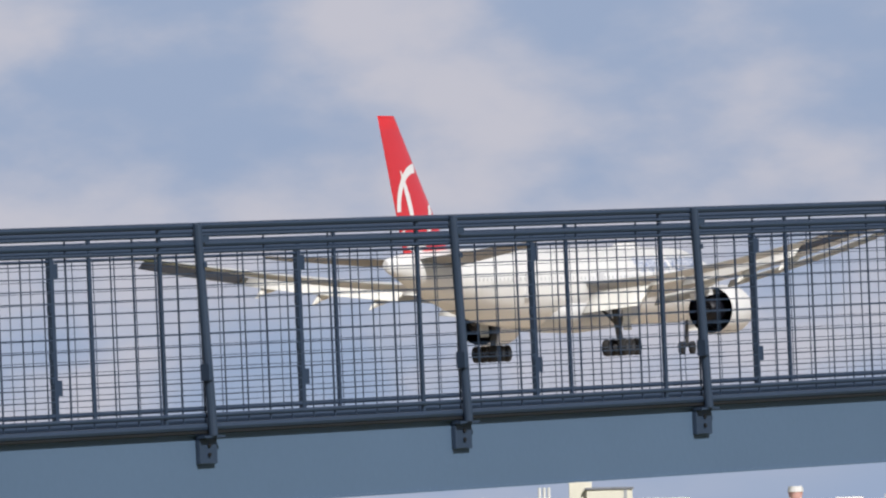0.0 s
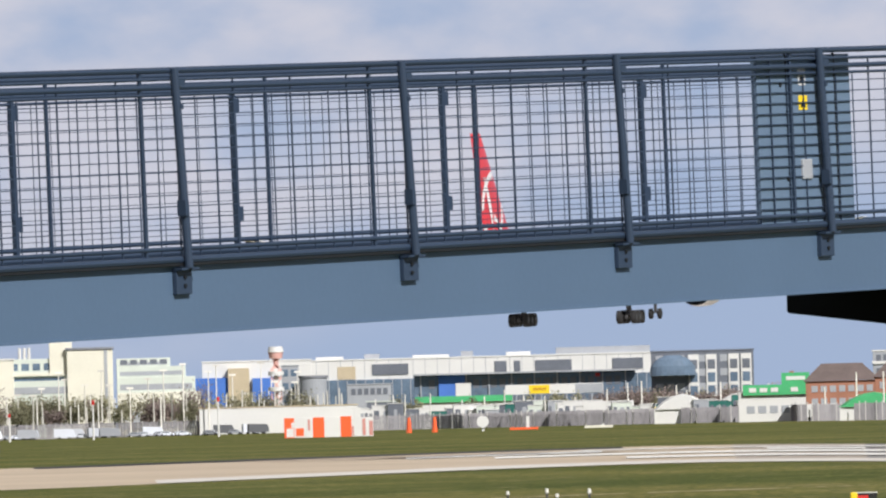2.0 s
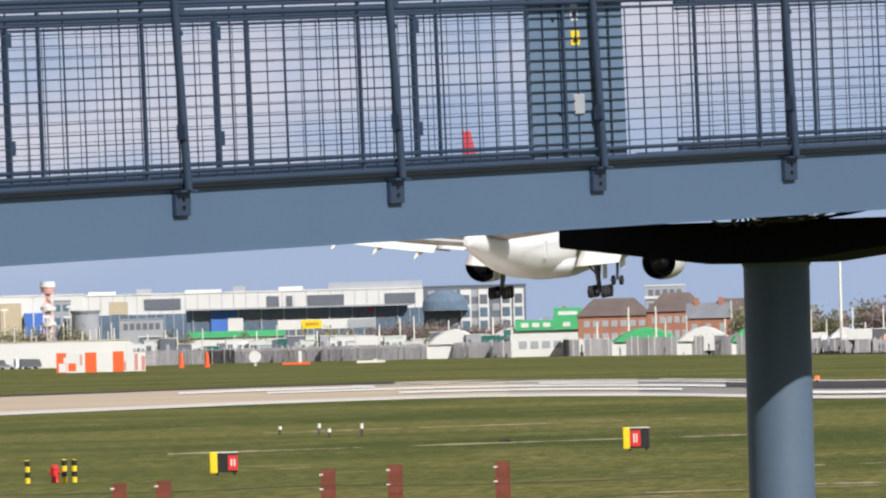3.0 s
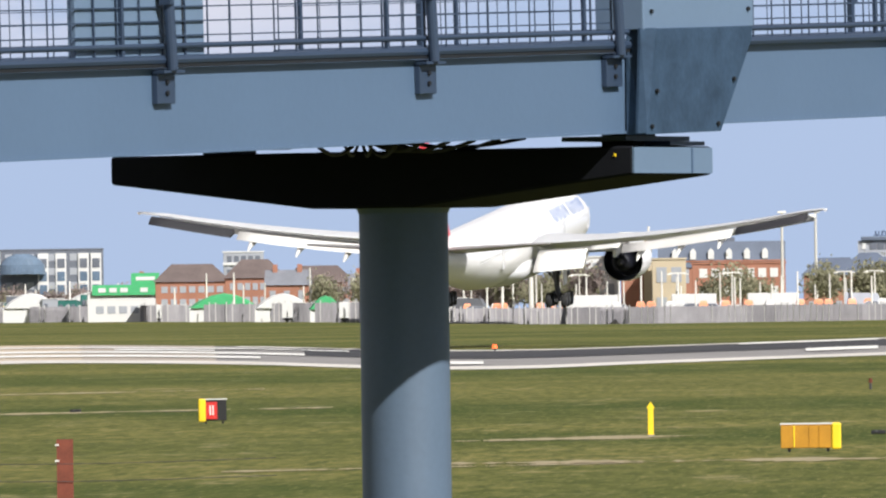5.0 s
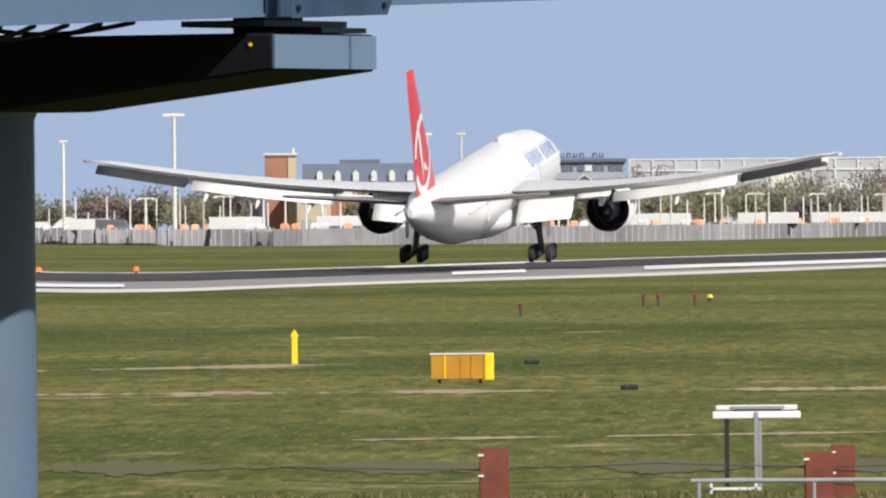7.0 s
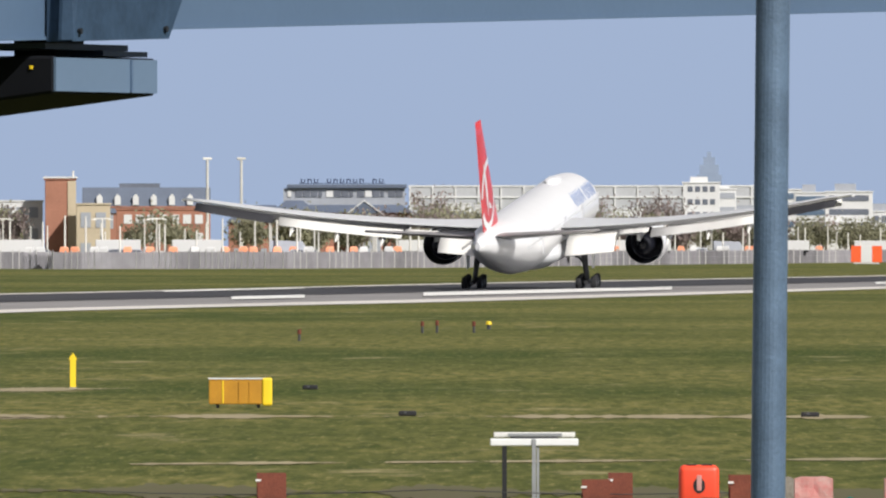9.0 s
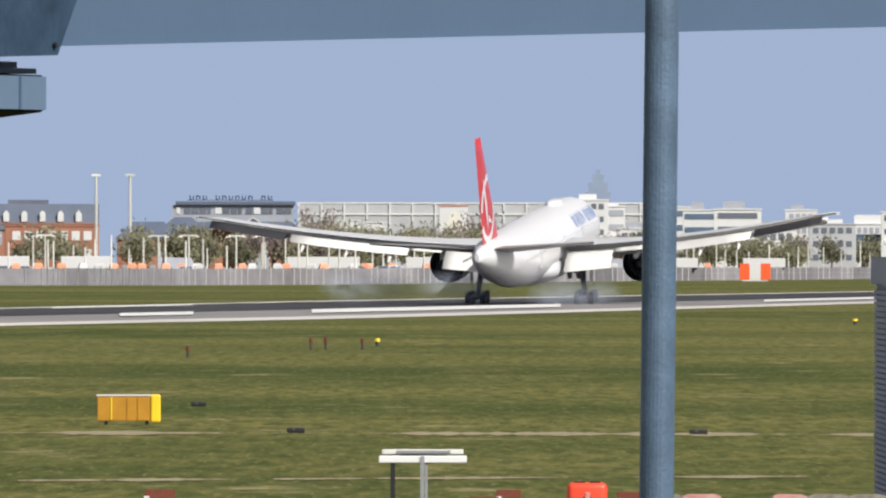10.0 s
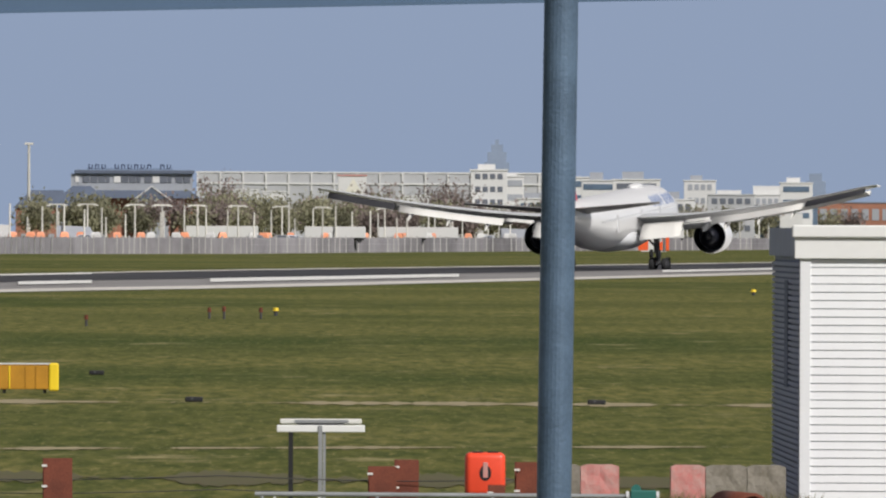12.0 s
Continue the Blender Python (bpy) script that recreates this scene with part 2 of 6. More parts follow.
# ---- ground ----
def ground_material():
    m = bpy.data.materials.new("airfield_grass")
    m.use_nodes = True
    n, l = m.node_tree.nodes, m.node_tree.links
    b = n["Principled BSDF"]
    b.inputs["Roughness"].default_value = 0.95
    b.inputs["Specular IOR Level"].default_value = 0.1
    tc = n.new("ShaderNodeTexCoord")

    def noise_at(sx, sy, detail, rough=0.6):
        mp = n.new("ShaderNodeMapping")
        mp.inputs["Scale"].default_value = (sx, sy, 1)
        l.new(tc.outputs["Object"], mp.inputs[0])
        t = n.new("ShaderNodeTexNoise")
        t.inputs["Scale"].default_value = 1
        t.inputs["Detail"].default_value = detail
        t.inputs["Roughness"].default_value = rough
        l.new(mp.outputs[0], t.inputs["Vector"])
        return t.outputs[0]

    def ramp(src, a, c):
        r = n.new("ShaderNodeMapRange")
        r.interpolation_type = "SMOOTHSTEP"
        r.inputs[1].default_value, r.inputs[2].default_value = a, c
        l.new(src, r.inputs[0])
        return r.outputs[0]

    def mix(f, c1, c2):
        x = n.new("ShaderNodeMix")
        x.data_type = "RGBA"
        l.new(f, x.inputs[0])
        for s, c in ((6, c1), (7, c2)):
            if isinstance(c, tuple):
                x.inputs[s].default_value = (*c, 1)
            else:
                l.new(c, x.inputs[s])
        return x.outputs[2]

    base = mix(ramp(noise_at(0.011, 0.013, 4, 0.55), 0.36, 0.64), (0.052, 0.074, 0.014), (0.196, 0.176, 0.054))
    band = mix(ramp(noise_at(0.11, 0.034, 6, 0.65), 0.44, 0.74), base, (0.20, 0.18, 0.058))
    mottle = mix(ramp(noise_at(1.7, 0.19, 7, 0.74), 0.33, 0.66), (0.041, 0.060, 0.010), band)
    soft_mottle = n.new("ShaderNodeMix")
    soft_mottle.data_type = "RGBA"
    soft_mottle.inputs[0].default_value = 0.95
    l.new(band, soft_mottle.inputs[6])
    l.new(mottle, soft_mottle.inputs[7])
    clump = mix(ramp(noise_at(4.5, 0.33, 6, 0.75), 0.50, 0.76), soft_mottle.outputs[2], (0.265, 0.23, 0.092))
    streak = mix(ramp(noise_at(0.19, 0.075, 8, 0.74), 0.565, 0.72), clump, (0.34, 0.285, 0.15))
    l.new(streak, b.inputs["Base Color"])
    return m


def grid_sheet(x0, x1, y0, y1, nx, ny, z=0.0):
    bm = bmesh.new()
    vs = [[bm.verts.new((x0 + (x1 - x0) * i / nx, y0 + (y1 - y0) * j / ny, z)) for i in range(nx + 1)] for j in range(ny + 1)]
    for j in range(ny):
        for i in range(nx):
            bm.faces.new((vs[j][i], vs[j][i + 1], vs[j + 1][i + 1], vs[j + 1][i]))
    return bm


ground = part("ground", grid_sheet(-5000, 5000, -400, 7000, 20, 20), ground_material())
tagged(ground, "mown spring airfield grass with dry straw-coloured streaks", "grass", kind="structure")

# the paved strip: bearing, near distance, far distance along its length
STRIP = [(-190, 660, 1000), (-150, 707, 1085), (-125, 765, 1170), (-105, 812, 1235), (-88, 826, 1235), (-72, 775, 1130), (-57, 690, 985), (-46, 682, 955), (-36, 715, 990), (-20, 765, 1080), (0, 832, 1225), (20, 942, 1370), (39, 1085, 1545), (60, 1300, 1830), (85, 1700, 2380)]


def strip_at(mil):
    """Near and far distance of the strip's edges, on a smooth curve through its rows."""
    i = max(0, min(len(STRIP) - 2, next((k for k in range(len(STRIP) - 1) if mil <= STRIP[k + 1][0]), len(STRIP) - 2)))
    p0, p1, p2, p3 = (STRIP[max(0, min(len(STRIP) - 1, k))] for k in (i - 1, i, i + 1, i + 2))
    h = p2[0] - p1[0]
    k = (mil - p1[0]) / h
    out = []
    for c in (1, 2):
        m1 = (p2[c] - p0[c]) / (p2[0] - p0[0]) * h
        m2 = (p3[c] - p1[c]) / (p3[0] - p1[0]) * h
        out.append((2 * k ** 3 - 3 * k * k + 1) * p1[c] + (k ** 3 - 2 * k * k + k) * m1 + (3 * k * k - 2 * k ** 3) * p2[c] + (k ** 3 - k * k) * m2)
    return tuple(out)


def strip_mesh(b0, b1, s0, s1, z, steps=60):
    """A band of the strip from share s0 to s1 of its width."""
    bm = bmesh.new()
    last = None
    for i in range(steps + 1):
        b = b0 + (b1 - b0) * i / steps
        n_, f_ = strip_at(b)
        # shares run evenly in depth as seen along the ground
        d0, d1 = n_ + (f_ - n_) * s0, n_ + (f_ - n_) * s1
        pair = (bm.verts.new(at(b, d0, z)), bm.verts.new(at(b, d1, z)))
        if last:
            bm.faces.new((last[0], pair[0], pair[1], last[1]))
        last = pair
    return bm


M_ASPHALT = mat("runway_asphalt", (0.235, 0.225, 0.22), 0.9, 0.0, 0.16, 0.02, 0.5)
M_RUBBER = mat("rubbered_asphalt", (0.030, 0.030, 0.034), 0.85, 0.0, 0.3, 0.03, 0.6)
M_SAND = mat("old_sandy_concrete", (0.47, 0.385, 0.29), 0.9, 0.0, 0.16, 0.02, 0.4)
M_MARK = mat("white_runway_paint", (0.78, 0.77, 0.74), 0.7, 0.0, 0.1, 0.05, 0.8)
M_EDGEC = mat("concrete_shoulder", (0.60, 0.57, 0.53), 0.9, 0.0, 0.14, 0.03, 0.6)
runway = part("runway", strip_mesh(-86, 84, 0, 1, 0.02, 90), M_ASPHALT)
tagged(runway, "grey asphalt runway with pale shoulders and tyre marks", "runway", kind="structure")
part("worn_start", strip_mesh(-86, -74, 0.12, 1.0, 0.035, 12), mat("worn_pale_asphalt", (0.37, 0.32, 0.27), 0.9, 0.0, 0.2, 0.02, 0.5), runway, "worn pale first stretch")
part("shoulder", strip_mesh(-86, 84, 0.0, 0.12, 0.04, 90), M_EDGEC, runway)
part("tyre_marks", strip_mesh(-66, 84, 0.46, 0.90, 0.06, 90), M_RUBBER, runway, "black tyre rubber along the centre")
part("far_shoulder", strip_mesh(-72, 84, 0.93, 1.0, 0.05, 90), M_EDGEC, runway)
stopway = part("stopway", strip_mesh(-189, -86, 0, 1, 0.02), M_SAND)
tagged(stopway, "sandy pale concrete stopway before the runway", "pavement", kind="structure")
part("shoulder", strip_mesh(-150, -96, 0.88, 1.0, 0.05), M_RUBBER, stopway)
part("pale_edge", strip_mesh(-140, -86, 0.0, 0.12, 0.05), M_EDGEC, stopway)
# threshold stripes, staggered and worn
for b0, b1, s0, s1 in ((-116, -98, 0.60, 0.72), (-108, -86, 0.44, 0.54), (-100, -86, 0.74, 0.80), (-96, -86, 0.24, 0.33)):
    part("painted_bar", strip_mesh(b0, b1, s0, s1, 0.08, 24), M_MARK, stopway)
for b0, b1, s0, s1 in ((-86, -66, 0.44, 0.54), (-83, -74, 0.60, 0.69), (-86, -70, 0.24, 0.33), (-86, -62, 0.74, 0.80), (-60, -50, 0.17, 0.30), (-27, -14.5, 0.84, 0.92), (-21, -14.5, 0.28, 0.44), (-4, 18, 0.24, 0.42), (36, 60, 0.25, 0.4)):
    part("painted_bar", strip_mesh(b0, b1, s0, s1, 0.10, 24), M_MARK, runway)

# worn tracks across the grass
M_TRACK = mat("dry_track", (0.30, 0.25, 0.145), 0.95, 0.0, 0.3, 0.6, 5.0)
M_EARTH = mat("brown_earth", (0.105, 0.076, 0.038), 0.95, 0.0, 0.35, 2.5, 9.0, alt=(0.070, 0.082, 0.018))


def track(b0, b1, d0, d1, wide, surface_=None):
    bm = bmesh.new()
    last = None
    for i in range(321):
        b, d = b0 + (b1 - b0) * i / 320, d0 + (d1 - d0) * i / 320
        w = wide * max(0.02, 0.42 + 1.0 * noise.noise((b * 0.13, d * 0.02, 1.7)) + 0.5 * noise.noise((b * 0.9, 3.3, d * 0.01)) + 0.35 * noise.noise((b * 4.1, 7.1, 0)))
        pair = (bm.verts.new(at(b, d - w, 0.015)), bm.verts.new(at(b, d + w, 0.015)))
        if last:
            bm.faces.new((last[0], pair[0], pair[1], last[1]))
        last = pair
    tr = part("track", bm, surface_ or M_TRACK)
    return tagged(tr, "dry worn track through the grass", "track", kind="structure")


track(-60, 75, 277, 274, 4.2)
track(-58, -30, 322, 330, 3.6)
track(-120, -64, 420, 440, 4.5)
track(-75, -30, 268, 275, 2.2)
track(-110, -70, 520, 545, 4.5)
track(-62, 44, 194, 189, 5.5, M_EARTH)
track(-30, 52, 216, 222, 1.5)


# ---- footbridge ----
BRIDGE = pose(-2.716, 45.0, 5.245, 0, -1.644, 62.362)
footbridge = empty("footbridge", BRIDGE, "blue-grey painted steel footbridge ramp with mesh railings", "bridge")
PITCH = 2.579
POSTS = [(k - 6) * PITCH for k in range(-2, 7)] + [1.962, 5.223, 7.80, 10.38, 12.96, 15.54]
U0, U1 = POSTS[0] - 0.6, POSTS[-1] + 0.6
WIDE = 2.95


def girder(u0, u1, v0, v1, dz=0.0):
    """A plate girder: web with a slim flange above and below."""
    prof = [(v0, -0.255), (v1, -0.255), (v1, 0.18), (v0, 0.18), (v0, 0.165), (v0 + 0.012, 0.165), (v0 + 0.012, -0.24), (v0, -0.24)]
    return prism([(v, z + dz) for v, z in prof], 0, u0, u1)


part("beam", girder(U0, 2.62, 0.02, 0.22), M_BEAM, footbridge)
part("beam", girder(2.66, U1, 0.02, 0.22, 0.03), M_BEAM, footbridge)
part("beam", girder(U0, 2.62, WIDE - 0.2, WIDE), M_BEAM, footbridge)
part("beam", girder(2.66, U1, WIDE - 0.2, WIDE, 0.03), M_BEAM, footbridge)
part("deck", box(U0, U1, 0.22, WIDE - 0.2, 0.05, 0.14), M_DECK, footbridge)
# Black strips laid in for the shade between beam and kick rail.
for v0, v1 in ((-0.012, 0.21), (WIDE - 0.19, WIDE + 0.012)):
    part("gap_shade_strip", box(U0, 2.12, v0, v1, 0.183, 0.202), M_DARKSTEEL, footbridge)
    part("gap_shade_strip", box(3.36, U1, v0, v1, 0.213, 0.226), M_DARKSTEEL, footbridge)
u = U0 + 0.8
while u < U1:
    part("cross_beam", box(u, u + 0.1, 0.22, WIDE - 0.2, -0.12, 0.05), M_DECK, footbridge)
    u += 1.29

# long rails of both sides, in two spans with the joint housing between
for v, flip in ((0.0, 1), (WIDE, -1)):
    for a, b in ((U0, 2.12), (3.30, U1)):
        for z, r, name in ((1.430, 0.020, "handrail"), (1.372, 0.011, "rail"), (1.320, 0.017, "rail"), (1.272, 0.010, "panel_rail"), (0.292, 0.014, "panel_rail"), (0.222, 0.024, "kick_rail")):
            part(name, tube((a, v, z), (b, v, z), r, seg=8), M_STEEL, footbridge)


def near_post():
    bm = bmesh.new()
    add_tube(bm, (0, -0.045, 0.17), (-0.055, -0.03, 1.442), 0.029, seg=12)
    add_box(bm, -0.045, 0.02, -0.06, 0.01, 1.33, 1.365)
    add_box(bm, -0.055, -0.02, -0.075, -0.01, 0.50, 0.60)
    add_box(bm, -0.05, -0.022, -0.07, -0.01, 1.18, 1.21)
    return bm


def bracket():
    bm = bmesh.new()
    add_box(bm, -0.085, 0.085, -0.004, 0.03, 0.0, 0.155, 0.004)
    add_box(bm, -0.09, 0.11, -0.05, 0.03, 0.155, 0.170)
    return bm


def far_post():
    bm = bmesh.new()
    add_box(bm, -0.018, 0.018, -0.017, 0.017, -0.05, 1.335)
    for z in (0.42, 1.16):
        add_box(bm, 0.018, 0.065, -0.014, 0.014, z, z + 0.10)
    for i in range(5):
        add_box(bm, -0.028, -0.018, -0.012, 0.012, 0.5 + i * 0.15, 0.54 + i * 0.15)
    return bm


src_post = src_br = src_bolt = src_far = None
for u in POSTS:
    if 2.2 < u < 3.2:
        continue
    m = Matrix.Translation((u, 0, 0))
    if src_post is None:
        src_post = part("post", near_post(), M_STEEL, footbridge)
        src_br = part("bracket", bracket(), M_STEEL, footbridge)
        src_bolt = part("bolt", tube((0.0, -0.003, 0.055), (0.0, -0.016, 0.055), 0.013, seg=6), M_DARKSTEEL, src_br)
        share("bolt", src_bolt, src_br, Matrix.Translation((0, 0, 0.055)))
        src_far = part("post", far_post(), M_STEEL, footbridge, "flat bar post with clamps")
        src_post.matrix_basis = src_br.matrix_basis = m
        src_far.matrix_basis = Matrix.Translation((u - 0.33, WIDE, 0))
        continue
    share("post", src_post, footbridge, m)
    br = share("bracket", src_br, footbridge, m)
    share("bolt", src_bolt, br, Matrix())
    share("bolt", src_bolt, br, Matrix.Translation((0, 0, 0.055)))
    share("post", src_far, footbridge, Matrix.Translation((u - 0.33, WIDE, 0)))


def wire_mesh(length, thin, stile):
    """A welded mesh panel: upright wires, level wires and one stouter stile at a share of its length."""
    bm = bmesh.new()
    for i in range(13):
        z = 0.343 + i * 0.0728
        add_box(bm, 0, length, -thin, thin, z - thin, z + thin)
    n_ = max(1, round(length / 0.215))
    for i in range(n_ + 1):
        x = length * i / n_
        t = thin * (1.25 if i % 3 == 0 else 0.9)
        add_box(bm, x - t, x + t, -t, t, 0.225, 1.375 if i % 3 == 0 else 1.272)
    x = length * stile
    add_box(bm, x - 0.012, x + 0.012, -0.010, 0.010, 0.225, 1.428)
    return bm


panels = {}
for v, off, thin, stile in ((0.01, 0.0, 0.0036, 0.85), (WIDE - 0.01, -0.33, 0.0023, 0.15)):
    for a, b in zip(POSTS, POSTS[1:]):
        if a < 2.12 < b:
            a = 3.32 - off
        n_ = (round(b - a, 2), v)
        m = Matrix.Translation((a + off, v, 0))
        if n_ not in panels:
            panels[n_] = part("mesh_panel", wire_mesh(b - a, thin, stile), M_STEEL, footbridge)
            panels[n_].matrix_basis = m
        else:
            share("mesh_panel", panels[n_], footbridge, m)

# the equipment cabinet behind the mesh, with its warning label
cab = part("cabinet", box(-3.50, -2.29, -0.012, 0.035, 0.22, 1.40, 0.004), M_PANEL, footbridge, "flat grey equipment cabinet behind the mesh")
cab.matrix_basis = Matrix.Translation((0.125, 0.034, 0))
part("door_seam", box(-3.13, -3.115, -0.014, 0.0, 0.26, 1.41), M_DARKSTEEL, cab)
part("door_seam", box(-2.50, -2.485, -0.014, 0.0, 0.26, 1.41), M_DARKSTEEL, cab)
part("warning_label", box(-2.97, -2.86, -0.015, 0.0, 1.02, 1.12), M_YELLOW, cab, "yellow warning label")
part("notice", box(-2.965, -2.875, -0.015, 0.0, 1.19, 1.32), M_MOTIF, cab)
part("notice_print", box(-2.95, -2.89, -0.018, -0.014, 1.21, 1.25), M_BLACK, cab)
part("label_print", prism([(-2.95, 1.04), (-2.88, 1.04), (-2.915, 1.095)], 1, -0.018, -0.014), M_BLACK, cab)
part("lock_box", box(-2.97, -2.84, -0.028, 0.0, 0.54, 0.68, 0.008), M_FARGREY, cab)
for x, z in ((-3.2, 1.2), (-3.15, 0.55)):
    part("bolt", tube((x, -0.02, z), (x, 0.0, z), 0.016, seg=8), M_DARKSTEEL, cab)

# the housing over the movement joint
house = part("joint_housing", box(2.12, 3.34, -0.10, 0.20, 0.30, 1.50, 0.008), M_PANEL, footbridge, "flat grey housing over the movement joint")
part("cover_plate", loft([[(2.20, -0.125, 0.305), (3.28, -0.125, 0.305), (3.35, 0.018, 0.305), (2.13, 0.018, 0.305)], [(2.20, -0.125, 0.24), (3.27, -0.125, 0.24), (3.33, 0.018, 0.20), (2.13, 0.018, 0.20)], [(2.11, -0.105, -0.262), (2.93, -0.105, -0.262), (3.03, 0.018, -0.262), (2.11, 0.018, -0.262)]]), M_PLATE, footbridge, "galvanised cover plate with scuffs")
part("side_strip", loft([[(2.11, -0.085, 0.31), (2.19, -0.135, 0.31), (2.19, -0.122, 0.31), (2.11, -0.07, 0.31)], [(2.08, -0.07, -0.255), (2.105, -0.116, -0.255), (2.105, -0.102, -0.255), (2.08, -0.055, -0.255)]]), M_PLATE, footbridge, "folded grey edge strip of the cover plate")
for x, z, v in ((2.20, 0.40, -0.10), (3.27, 0.40, -0.10), (2.21, -0.03, -0.118), (3.06, 0.02, -0.118), (2.16, -0.22, -0.108), (2.89, -0.22, -0.108)):
    part("bolt", tube((x, v - 0.014, z), (x, v + 0.03, z), 0.012, seg=8), M_DARKSTEEL, footbridge)

# loose cables under the deck
for i in range(9):
    bm = bmesh.new()
    x0 = 0.2 + i * 0.27
    pts = [Vector((x0 + 0.35 * s, 0.5 + 0.22 * i * s * 0.6 + 0.3, -0.27 - 0.075 * math.sin(math.pi * s) * (0.6 + 0.1 * (i % 4)))) for s in [j / 6 for j in range(7)]]
    add_loft(bm, [[(p.x, p.y + 0.011 * math.cos(q), p.z + 0.011 * math.sin(q)) for q in (0, 1.05, 2.09, 3.14, 4.19, 5.24)] for p in pts])
    part("cable", bm, M_BLACK, footbridge)

# ---- pier ----
def along(u, v, z):
    c, s = math.cos(radians(62.362)), math.sin(radians(62.362))
    return Vector((-2.716 + u * c - v * s, 45.0 + u * s + v * c, z))


PIER_U, PIER_V = 2.54, 1.68
pc = along(PIER_U, PIER_V, 0)
pier = empty("bridge_pier", pose(pc.x, pc.y, 0, 0, 0, 62.362), "blue-grey steel pier with tapered crosshead", "pier")
col = bmesh.new()
add_tube(col, (0, 0, 0), (0, 0, 4.66), 0.245, seg=128)
add_tube(col, (0, 0, 4.645), (0, 0, 4.68), 0.246, 0.262, seg=64)
part("column", col, M_COLUMN, pier, smooth=False)
part("base_plate", box(-0.45, 0.45, -0.45, 0.45, 0, 0.05), M_COLUMN, pier)
c0, c1 = -PIER_V - 0.02, 3.31 - PIER_V
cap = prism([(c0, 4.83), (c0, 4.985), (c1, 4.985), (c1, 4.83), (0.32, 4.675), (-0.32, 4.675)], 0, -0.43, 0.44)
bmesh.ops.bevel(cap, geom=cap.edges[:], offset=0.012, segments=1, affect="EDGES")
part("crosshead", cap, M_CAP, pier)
for v in (c0 + 0.28, c1 - 0.5):
    b_ = part("bearing", box(-0.10, 0.14, v - 0.1, v + 0.1, 4.985, 5.06), M_DARKSTEEL, pier)
    part("bearing_plate", box(-0.36, 0.34, v - 0.2, v + 0.2, 5.015, 5.04), M_STEEL, b_)
# Near end of the crosshead in a lighter colour, for its sunlit face.
part("sunlit_end_face", box(-0.425, 0.435, c0 - 0.008, c0 + 0.004, 4.838, 4.978), M_PANEL, pier)
part("end_face_rib", box(0.20, 0.215, c0 - 0.016, c0 - 0.006, 4.84, 4.976), M_BEAM, pier)
part("tag", box(-0.438, -0.43, c0 + 0.10, c0 + 0.112, 4.93, 4.945), M_YELLOW, pier, "small yellow tag")
part("packer", box(0.02, 0.40, c0 + 0.02, c0 + 0.3, 4.99, 5.012), M_STEEL, pier)


# ---- airliner ----
M_TAILGREY = mat("tailplane_grey", (0.24, 0.23, 0.23), 0.4, 0.0, 0.08, 0.3, 3)

def ring(y, cz, rx, rz, n=40):
    return [(rx * math.cos(2 * math.pi * i / n), y, cz + rz * math.sin(2 * math.pi * i / n)) for i in range(n)]


def foil(chord, thick, n=9):
    """Closed section, leading edge at 0, trailing edge at -chord: (along, up)."""
    top, low = [], []
    for i in range(n + 1):
        s = (1 - math.cos(math.pi * i / n)) / 2
        h = thick * chord * (2.97 * math.sqrt(s) - 1.26 * s - 3.52 * s * s + 2.84 * s ** 3 - 1.03 * s ** 4)
        top.append((-s * chord, h))
        low.append((-s * chord, -h * 0.7))
    return top + low[-2:0:-1]


def surface(stations):
    """Rings of a wing from rows (x, y of leading edge, z, chord, thickness, twist in degrees)."""
    out = []
    for x, y, z, c, t, tw in stations:
        ct, st = math.cos(radians(tw)), math.sin(radians(tw))
        out.append([(x, y + a * ct - h * st, z + a * st + h * ct) for a, h in foil(c, t)])
    return out


def wing_line(s, side):
    """Leading edge, height and chord at span share s, from root to tip."""
    x = 2.6 + (31.6 - 2.6) * s
    le = 13.2 - 0.70 * (x - 2.6)
    te = -1.2 if x < 9.6 else -1.2 - 0.445 * (x - 9.6)
    if s > 0.93:
        le -= (s - 0.93) * 18
    return side * x, le, 4.45 + 0.075 * (x - 2.6) + 2.55 * s ** 2.0, max(le - te, 1.1)


def wing(side):
    st = []
    for i in range(15):
        s = i / 14
        x, le, z, c = wing_line(s, side)
        st.append((x, le, z, c, 0.060 - 0.012 * s, -4.6 - 0.8 * s))
    return loft(surface(st))


def hinge_panel(side, s0, s1, back, chord, angle, drop, thick=0.10):
    """A flap or aileron behind the wing between two span shares."""
    st = []
    for i in range(5):
        s = s0 + (s1 - s0) * i / 4
        x, le, z, c = wing_line(s, side)
        st.append((x, le - c + back, z - drop + 0.03 * c, chord * (1 - 0.25 * (s - s0)), thick, angle))
    return loft(surface(st))


